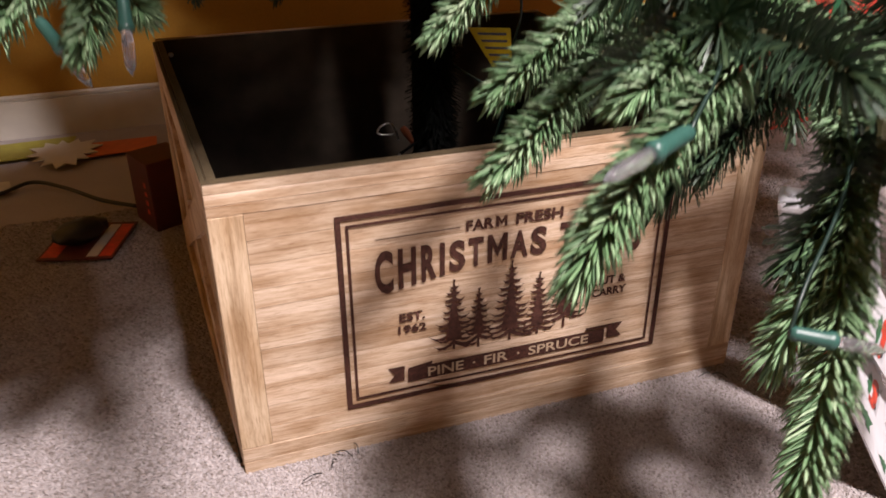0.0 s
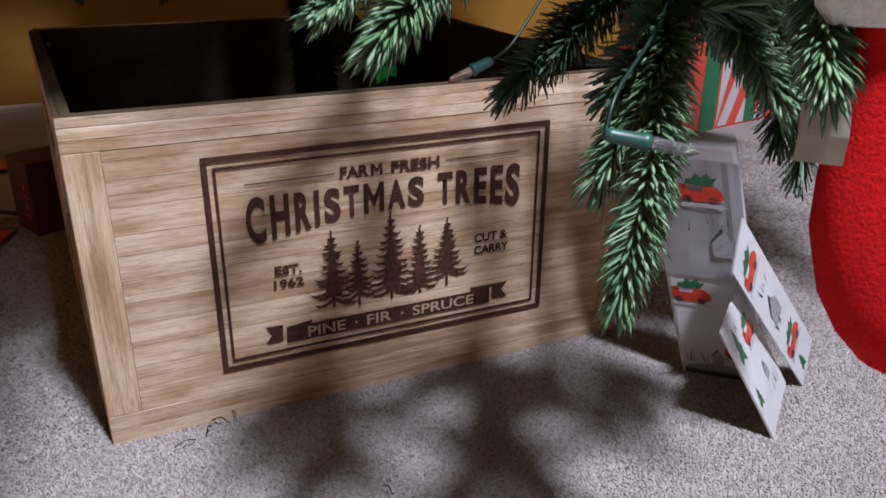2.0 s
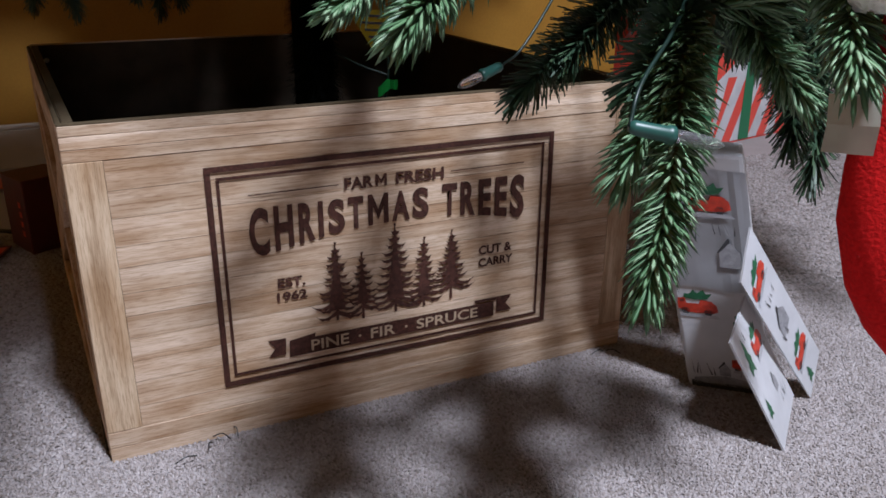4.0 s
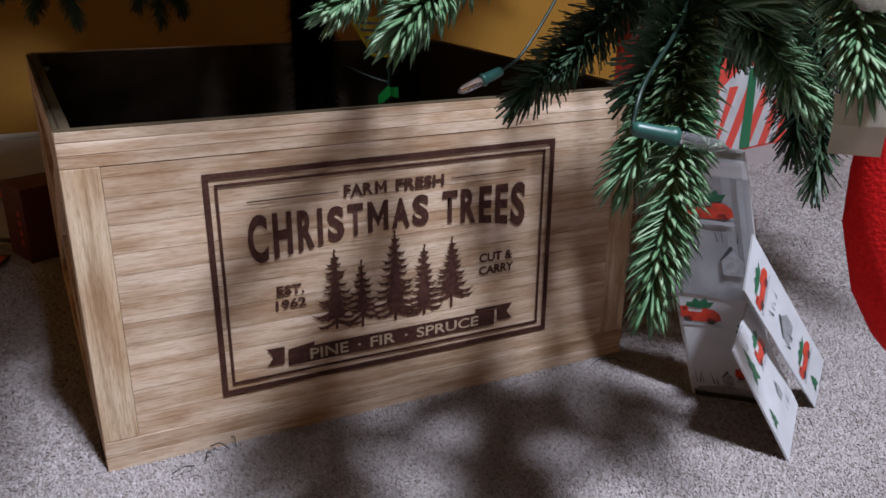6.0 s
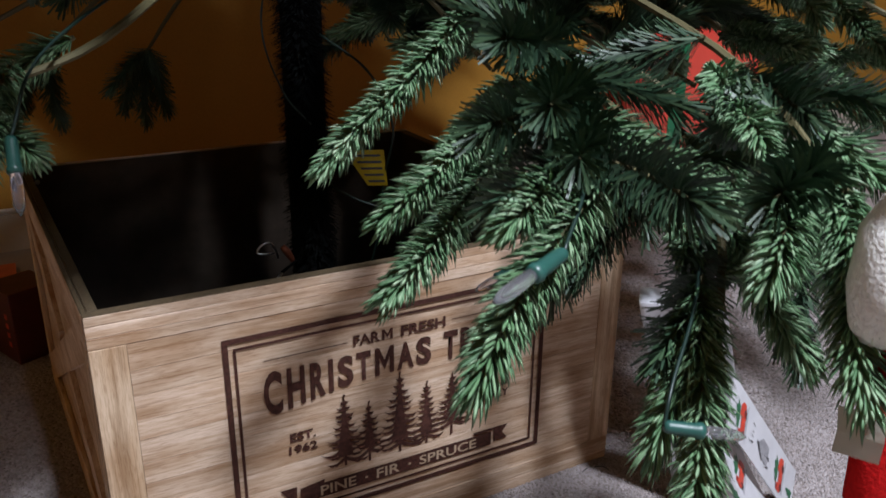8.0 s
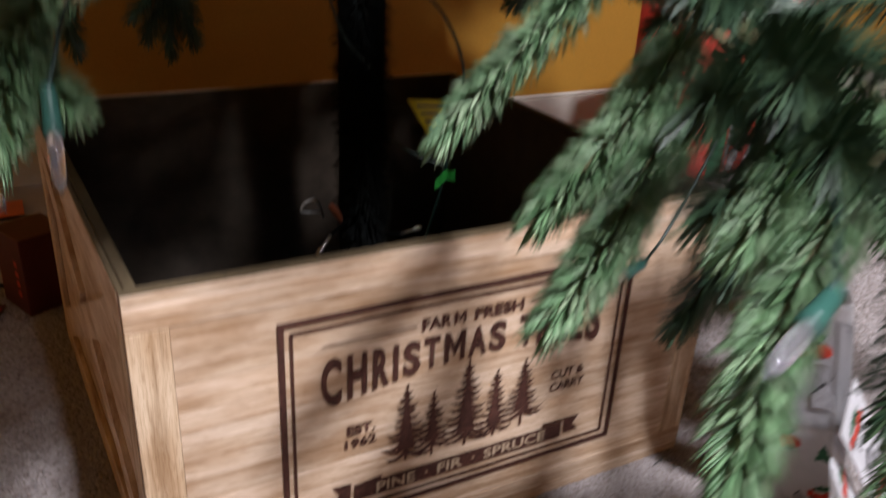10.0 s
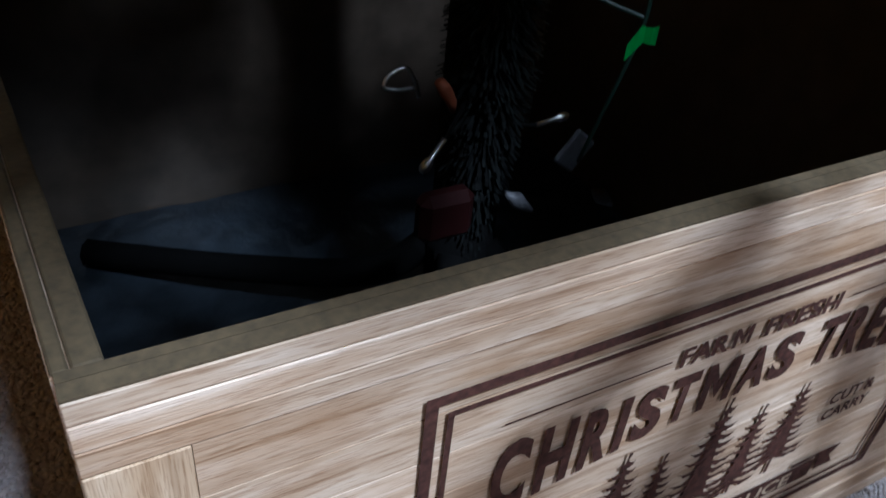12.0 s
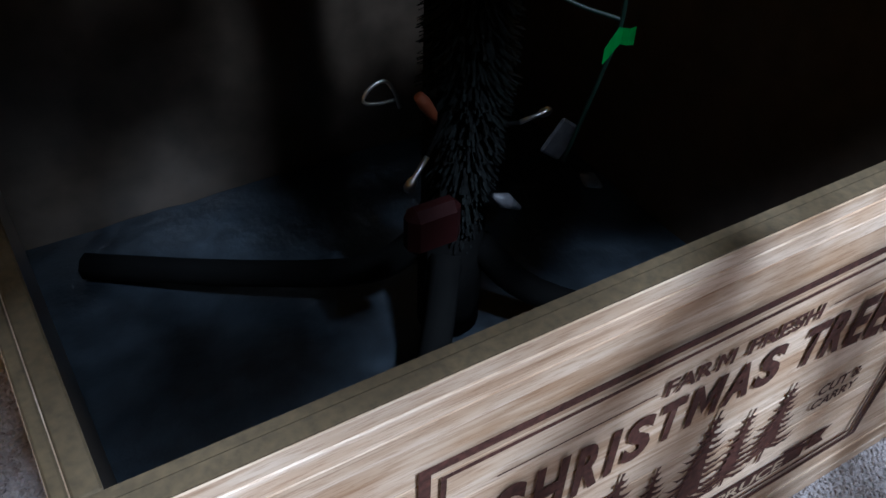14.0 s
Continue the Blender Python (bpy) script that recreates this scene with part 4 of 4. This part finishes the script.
# ---- stocking ----
def stocking():
    at = Vector((0.306, -0.455, 0.0))
    u, n = Vector((0.88, -0.47, 0)).normalized(), Vector((-0.47, -0.88, 0)).normalized()
    root = empty("christmas_stocking", (at.x, at.y, 0.48), "red felt stocking with a white plush cuff hanging on the tree", "stocking")

    def body(rows, mat, name, label, power=2.0):
        bm = bmesh.new()
        rings = []
        for z, a, b, deep in rows:
            mid, half = (a + b) / 2, (b - a) / 2
            ring = []
            for k in range(20):
                t = 2 * math.pi * k / 20
                cx, sy = math.cos(t), math.sin(t)
                ring.append(bm.verts.new(at + u * (mid + half * math.copysign(abs(cx) ** 0.8, cx)) + n * (deep * math.copysign(abs(sy) ** 0.8, sy)) + Vector((0, 0, z))))
            rings.append(ring)
        for p, q in zip(rings, rings[1:]):
            for k in range(20):
                bm.faces.new((p[k], p[(k + 1) % 20], q[(k + 1) % 20], q[k]))
        bm.faces.new(rings[0]), bm.faces.new(rings[-1])
        bmesh.ops.recalc_face_normals(bm, faces=bm.faces)
        return under(part(name, bm, mat, None, label, True), root)
    body([(0.445, 0.004, 0.115, 0.012), (0.425, 0.004, 0.115, 0.013), (0.40, 0.003, 0.117, 0.014), (0.36, 0.000, 0.118, 0.017), (0.335, 0.001, 0.122, 0.018), (0.305, 0.010, 0.135, 0.019), (0.285, 0.022, 0.155, 0.020), (0.270, 0.036, 0.168, 0.018), (0.262, 0.052, 0.160, 0.010)], RED_FELT, "leg", "red felt leg")
    body([(0.424, -0.008, 0.124, 0.014), (0.431, -0.014, 0.130, 0.021), (0.450, -0.018, 0.134, 0.024), (0.478, -0.017, 0.133, 0.023), (0.493, -0.010, 0.126, 0.016), (0.497, 0.000, 0.118, 0.008)], PLUSH, "cuff", "white plush cuff")
    loop = [at + u * (0.012 + x) + n * 0.020 + Vector((0, 0, z)) for x, z in ((0.000, 0.485), (-0.008, 0.515), (-0.013, 0.548), (-0.010, 0.560), (-0.006, 0.548), (-0.001, 0.515), (0.004, 0.485))]
    under(part("hanging_loop", tube_bm(smooth_line(loop, 24), 0.0045, 8), PLUSH, None, "white hanging loop", True), root)
    bm = bmesh.new()
    for z0, z1, d0, d1 in ((0.394, 0.382, 0.0, 0.003), (0.382, 0.370, 0.003, 0.002)):
        bm.faces.new([bm.verts.new(at + u * a + n * (0.016 + d) + Vector((0, 0, z))) for a, z, d in ((-0.013, z0 - 0.002, d0 - 0.014), (0.002, z0, d0), (0.002, z1, d1), (-0.013, z1 - 0.002, d1 - 0.014))])
    bmesh.ops.solidify(bm, geom=bm.faces[:], thickness=0.0006)
    under(part("care_label", bm, SATIN, None, "cream woven care label"), root)


stocking()


# ---- gift bag and striped gift ----
def gift_bag():
    b, r = Vector((1.13, 0.66, 0.0)), Vector((1.62, 0.75, 0.0))
    u, up = (r - b), Vector((0, 0, 0.42))
    n = u.cross(up).normalized()
    bm = bmesh.new()
    q = [b, r, r + up, b + up]
    lo = [bm.verts.new(p) for p in q]
    hi = [bm.verts.new(p - n * 0.12) for p in q]
    bm.faces.new(lo), bm.faces.new(hi)
    for i in (0, 1, 3):
        bm.faces.new((lo[i], lo[(i + 1) % 4], hi[(i + 1) % 4], hi[i]))
    bmesh.ops.recalc_face_normals(bm, faces=bm.faces)
    bag = tagged(part("gift_bag", bm, BAG_RED), "red paper gift bag with a green band and printed presents", "gift bag")
    place = lambda s, v: b + u * s + up * v
    shapes = [("green_band", BAG_GREEN, [(0.30, 0.0), (0.41, 0.0), (0.41, 1.0), (0.30, 1.0)])]
    printed(bag, place, n, 0.0010, shapes)
    hexa = [(0.42, 0.012), (0.95, 0.012), (0.97, 0.40), (0.72, 0.48), (0.55, 0.46), (0.42, 0.36)]
    part("motif_ground", flat_bm(hexa, lambda s, v: place(s, v) + n * 0.0018), PAPER, bag, "white printed present")
    for k in range(5):
        a = 0.36 + 0.135 * k
        pts = [(max(0.42, a), 0.012), (min(0.95, max(0.43, a + 0.065)), 0.012), (min(0.965, a + 0.195), 0.37), (min(0.965, max(0.42, a + 0.13)), 0.37)]
        part("motif_stripe", flat_bm(pts, lambda s, v: place(s, v) + n * 0.0024), BAG_RED, bag)
    part("motif_ribbon", flat_bm([(0.62, 0.012), (0.70, 0.012), (0.68, 0.46), (0.62, 0.46)], lambda s, v: place(s, v) + n * 0.0032), BAG_GREEN, bag)


gift_bag()


# ---- behind the crate's corner ----
def carton():
    root = empty("red_carton", (-0.05, 0.64, 0), "small dark red cardboard box standing on the carpet", "box")
    bm = bmesh.new()
    p = [Vector((-0.066, 0.591, 0)), Vector((-0.095, 0.661, 0)), Vector((-0.032, 0.690, 0)), Vector((-0.003, 0.620, 0))]
    lo = [bm.verts.new(q) for q in p]
    hi = [bm.verts.new(q + Vector((0, 0, 0.114))) for q in p]
    bm.faces.new(lo), bm.faces.new(hi)
    for i in range(4):
        bm.faces.new((lo[i], lo[(i + 1) % 4], hi[(i + 1) % 4], hi[i]))
    bmesh.ops.recalc_face_normals(bm, faces=bm.faces)
    bmesh.ops.bevel(bm, geom=list(bm.edges), offset=0.0012, segments=1, affect="EDGES")
    under(part("carton", bm, DARK_RED), root)
    d = (p[1] - p[0])
    n = Vector((-d.y, d.x, 0)).normalized()
    n = n if n.x < 0 else -n
    for z in (0.025, 0.04, 0.055, 0.07):
        under(part("printed_bar", flat_bm([(0.2, z), (0.32, z), (0.32, z + 0.009), (0.2, z + 0.009)], lambda s, v: p[0] + d * s + n * 0.0008 + Vector((0, 0, v))), RED_PRINT), root)


carton()
card, place, n = quad_card("red_card", (-0.238, 0.538, 0.006), (-0.132, 0.510, 0.006), (-0.200, 0.655, 0.006), (-0.095, 0.627, 0.006), 0.002, DARK_RED, "red and white printed card lying on the carpet", "card")
printed(card, place, n, 0.0026, [("printed_panel", TRIM, [(0.070, 0.006), (0.086, 0.006), (0.086, 0.114), (0.070, 0.114)]), ("printed_panel", RED_PRINT, [(0.088, 0.006), (0.106, 0.006), (0.106, 0.114), (0.088, 0.114)]), ("printed_panel", RED_PRINT, [(0.004, 0.006), (0.028, 0.006), (0.028, 0.114), (0.004, 0.114)])])
# a plain dark lump, not any known object
bm = bmesh.new()
bmesh.ops.create_icosphere(bm, subdivisions=3, radius=1.0)
for v in bm.verts:
    v.co = Vector((v.co.x * 0.042, v.co.y * 0.026, v.co.z * 0.017)) * (1 + 0.18 * noise.noise(v.co * 2.2))
    v.co = Matrix.Rotation(0.5, 3, "Z") @ v.co + Vector((-0.175, 0.585, 0.0245))
tagged(part("plug_adapter", bm, BLACK, None, "", True), "dark rounded lump lying on the red card", "plug")
tagged(part("power_cord", tube_bm(smooth_line([(-0.42, 0.76, 0.008), (-0.32, 0.815, 0.010), (-0.269, 0.848, 0.012), (-0.211, 0.800, 0.012), (-0.153, 0.728, 0.012), (-0.095, 0.675, 0.014)], 40), 0.0035, 8), BLACK, None, "", True), "black power cord snaking over the carpet", "cord")


def scraps():
    pts = []
    for k in range(26):
        a = 2 * math.pi * k / 26
        r = 1.0 + (0.22 if k % 2 else -0.16) + 0.12 * math.sin(3 * a)
        pts.append((0.055 * r * math.cos(a), 0.065 * r * math.sin(a)))
    def sheet(name, outline, at, z, thick, mat, label):
        bm = bmesh.new()
        lo = [bm.verts.new((at[0] + x, at[1] + y, z)) for x, y in outline]
        hi = [bm.verts.new((at[0] + x, at[1] + y, z + thick)) for x, y in outline]
        bm.faces.new(lo[::-1]), bm.faces.new(hi)
        for i in range(len(lo)):
            j = (i + 1) % len(lo)
            bm.faces.new((lo[i], lo[j], hi[j], hi[i]))
        bmesh.ops.recalc_face_normals(bm, faces=bm.faces)
        tagged(part(name, bm, mat), label, "paper")
    sheet("paper_scrap", pts, (-0.225, 0.985), 0.012, 0.002, TRIM, "white scalloped paper piece lying on the carpet")
    sheet("paper_strip", [(-0.06, -0.03), (0.10, -0.02), (0.10, 0.05), (-0.05, 0.05)], (-0.155, 0.985), 0.007, 0.002, ORANGE, "orange paper strip lying on the carpet")
    sheet("paper_sheet", [(-0.10, -0.05), (0.08, -0.03), (0.09, 0.06), (-0.10, 0.05)], (-0.30, 1.03), 0.007, 0.002, LIME, "olive yellow paper sheet by the baseboard")
    sheet("paper_sheet", [(-0.10, -0.02), (0.06, -0.02), (0.05, 0.03), (-0.10, 0.03)], (-0.36, 0.845), 0.007, 0.002, TRIM, "pale paper slip lying on the carpet")


scraps()


# ---- inside the crate ----
def stand():
    root = empty("tree_stand", (*TRUNK, 0), "black metal tree stand with steel eye bolts inside the crate", "tree stand")
    x, y = TRUNK
    under(part("tube", tube_bm([(x, y, 0.015), (x, y, 0.13)], 0.026, 20), POLE, None, "", True), root)
    c = Vector((x, y, 0))
    for k in range(4):
        a = radians(141 + 90 * k)
        u = Vector((math.cos(a), math.sin(a), 0))
        line = smooth_line([c + u * 0.02 + Vector((0, 0, 0.10)), c + u * 0.07 + Vector((0, 0, 0.055)), c + u * 0.18 + Vector((0, 0, 0.032)), c + u * (0.325 if k == 0 else 0.27) + Vector((0, 0, 0.016))], 14)
        under(part("leg", tube_bm(line, 0.0125, 8), POLE, None, "", True), root)
    # the bent wire handle, and the two thumb bolts with flattened ends
    handle = [(0.243, 0.27, 0.228), (0.240, 0.272, 0.240), (0.233, 0.272, 0.2495), (0.222, 0.272, 0.2465), (0.217, 0.27, 0.2395), (0.226, 0.268, 0.237), (0.238, 0.268, 0.2365)]
    under(part("wire_handle", tube_bm(smooth_line(handle, 30), 0.0013, 6), STEEL, None, "bent bright wire handle", True), root)
    for tip, foot in (((0.210, 0.200, 0.217), (0.226, 0.203, 0.236)), ((0.356, 0.250, 0.2055), (0.330, 0.252, 0.201))):
        p, q = Vector(tip), Vector(foot)
        bolt = under(part("thumb_bolt", tube_bm([p.lerp(q, f) for f in (0.0, 0.1, 0.3, 0.42, 1.0)], [0.0016, 0.0034, 0.0034, 0.0018, 0.0018], 10), STEEL, None, "bright steel thumb bolt", True), root)
        part("thread", tube_bm([q, q.lerp(Vector((x, y, q.z)), 0.6)], 0.0016, 8), POLE, bolt, "", True)
    bm = tube_bm([(0.240, 0.24, 0.254), (0.244, 0.239, 0.248), (0.250, 0.239, 0.238), (0.253, 0.241, 0.230)], [0.0035, 0.0048, 0.0036, 0.0018], 8)
    under(part("orange_cap", bm, CAP, None, "dull orange plastic cap", True), root)
    under(part("red_foot", box_bm(0.213, 0.252, 0.197, 0.215, 0.160, 0.196, 0.006), CLAMP_RED, None, "dull red plastic clamp"), root)
    for q, r0 in (((0.301, 0.222, 0.162), 0.006), ((0.418, 0.262, 0.113), 0.007)):
        bm = tube_bm([Vector(q) + Vector((-0.010, 0, 0.008)), q, Vector(q) + Vector((0.014, 0, -0.012))], [0.002, r0, 0.002], 8)
        under(part("clamp_tip", bm, CLAMP_GREY, None, "grey metal clamp tip", True), root)
    bm = box_bm(-0.013, 0.013, -0.002, 0.002, -0.016, 0.016, 0.002)
    bmesh.ops.transform(bm, matrix=pose(0.388, 0.272, 0.157, 0, 38, 0), verts=bm.verts)
    under(part("clamp_plate", bm, CLAMP_GREY, None, "grey metal clamp plate"), root)


stand()


def floor_sheet():
    """A thin dark sheet, slightly wrinkled, added over the floor under the stand."""
    bm = bmesh.new()
    bmesh.ops.create_grid(bm, x_segments=60, y_segments=60, size=0.5)
    for v in bm.verts:
        x, y = 0.270 + v.co.x * 0.546, 0.271 + v.co.y * 0.518
        x -= 0.024 * max(0.0, -v.co.x) * y / 0.53
        v.co = (x, y, 0.006 + 0.004 * noise.noise(Vector((x * 9, y * 9, 3))) + 0.002 * noise.noise(Vector((x * 31, y * 31, 1))))
    tagged(part("plastic_sheet", bm, SHEET, None, "", True), "dark wrinkled sheet laid over the floor inside the crate", "sheet")


floor_sheet()


def cord_tags():
    bm = bmesh.new()
    a = [(0.303, 0.192, 0.376), (0.352, 0.189, 0.372), (0.356, 0.188, 0.329), (0.332, 0.191, 0.331)]
    bm.faces.new([bm.verts.new(q) for q in a])
    bmesh.ops.solidify(bm, geom=bm.faces[:], thickness=0.0006)
    tag = tagged(part("warning_label", bm, YELLOW), "yellow printed warning label on the light cord", "label")
    A, B, C, D = (Vector(q) for q in a)
    n = (B - A).cross(D - A).normalized()
    n = n if n.y < 0 else -n
    for k in range(5):
        f = 0.12 + 0.18 * k
        bm = bmesh.new()
        l0, r0, l1, r1 = A.lerp(D, f), B.lerp(C, f), A.lerp(D, f + 0.06), B.lerp(C, f + 0.06)
        bm.faces.new([bm.verts.new(q + n * 0.001) for q in (l0.lerp(r0, 0.15), l0.lerp(r0, 0.88), l1.lerp(r1, 0.88), l1.lerp(r1, 0.15))])
        part("printed_bar", bm, DARK_PRINT, tag)
    bm = bmesh.new()
    rows = [(0.336, 0.186, 0.277, 0.288), (0.343, 0.1885, 0.279, 0.2925), (0.349, 0.190, 0.283, 0.297), (0.3525, 0.1905, 0.285, 0.2955), (0.356, 0.188, 0.2845, 0.2955), (0.362, 0.189, 0.283, 0.2955)]
    grid = [[bm.verts.new((x, y, z)) for z in (z0, z1)] for x, y, z0, z1 in rows]
    for p, q in zip(grid, grid[1:]):
        bm.faces.new((p[0], q[0], q[1], p[1]))
    bmesh.ops.solidify(bm, geom=bm.faces[:], thickness=0.0005)
    tagged(part("green_tape_flag", bm, GREEN_TAPE), "bright green tape flag on the light cord", "label")


cord_tags()


# ---- needles dropped on the carpet ----
def fallen():
    rnd = random.Random(3)
    spots = [(0.112, -0.006), (0.098, -0.010), (0.084, -0.020), (0.061, -0.034), (0.21, -0.169), (0.519, -0.020), (0.535, -0.026), (0.635, -0.209)]
    for x, y in spots:
        a = rnd.uniform(0, 6.28)
        L = rnd.uniform(0.012, 0.022)
        c, s = math.cos(a), math.sin(a)
        line = [(x - c * L / 2, y - s * L / 2, 0.007), (x, y, 0.011), (x + c * L / 2 - s * 0.003, y + s * L / 2 + c * 0.003, 0.007)]
        tagged(part("fallen_needle", tube_bm(smooth_line(line, 6), 0.0006, 5), BLACK), "dark fallen needle lying on the carpet", "needle", "needles on the carpet")


fallen()


# ---- carpet pile ----
def pile(name, x0, x1, y0, y1, step, tall, seed):
    rs = np.random.RandomState(seed)
    xs, ys = np.meshgrid(np.arange(x0, x1, step), np.arange(y0, y1, step))
    n = xs.size
    c = np.stack([xs.ravel() + rs.uniform(-step, step, n) * 0.55, ys.ravel() + rs.uniform(-step, step, n) * 0.55, np.zeros(n)], 1)
    a = rs.uniform(0, 6.28, n)
    r = step * rs.uniform(0.55, 0.85, n)
    h = tall * rs.uniform(0.8, 1.05, n)
    lean = rs.uniform(-1, 1, (n, 2)) * step * 0.7
    v = np.zeros((n, 7, 3))
    for k in range(3):
        ang = a + k * 2.0944
        v[:, k] = c + np.stack([np.cos(ang) * r, np.sin(ang) * r, np.zeros(n)], 1)
        v[:, k + 3] = c + np.stack([np.cos(ang + 0.5) * r * 0.8 + lean[:, 0] * 0.6, np.sin(ang + 0.5) * r * 0.8 + lean[:, 1] * 0.6, h * 0.75], 1)
    v[:, 6] = c + np.stack([lean[:, 0], lean[:, 1], h], 1)
    f = [(0, 1, 4, 3), (1, 2, 5, 4), (2, 0, 3, 5), (3, 4, 6), (4, 5, 6), (5, 3, 6)]
    faces = (np.arange(n)[:, None] * 7)
    quads = np.concatenate([faces + np.array(q) for q in f[:3]])
    tris = np.concatenate([faces + np.array(q) for q in f[3:]])
    me = bpy.data.meshes.new(name)
    me.from_pydata(v.reshape(-1, 3).tolist(), [], quads.tolist() + tris.tolist())
    me.materials.append(CARPET)
    me.polygons.foreach_set("use_smooth", [True] * len(me.polygons))
    me.update()
    tagged(new(name, me), "short beige grey carpet tufts", "carpet", kind="stuff")


pile("carpet_pile", -0.30, 1.10, -0.36, 0.0, 0.0027, 0.0024, 1)
pile("carpet_pile", -0.50, 0.0, 0.0, 0.70, 0.0040, 0.0024, 2)
pile("carpet_pile", 0.57, 1.55, 0.0, 0.60, 0.0046, 0.0024, 3)
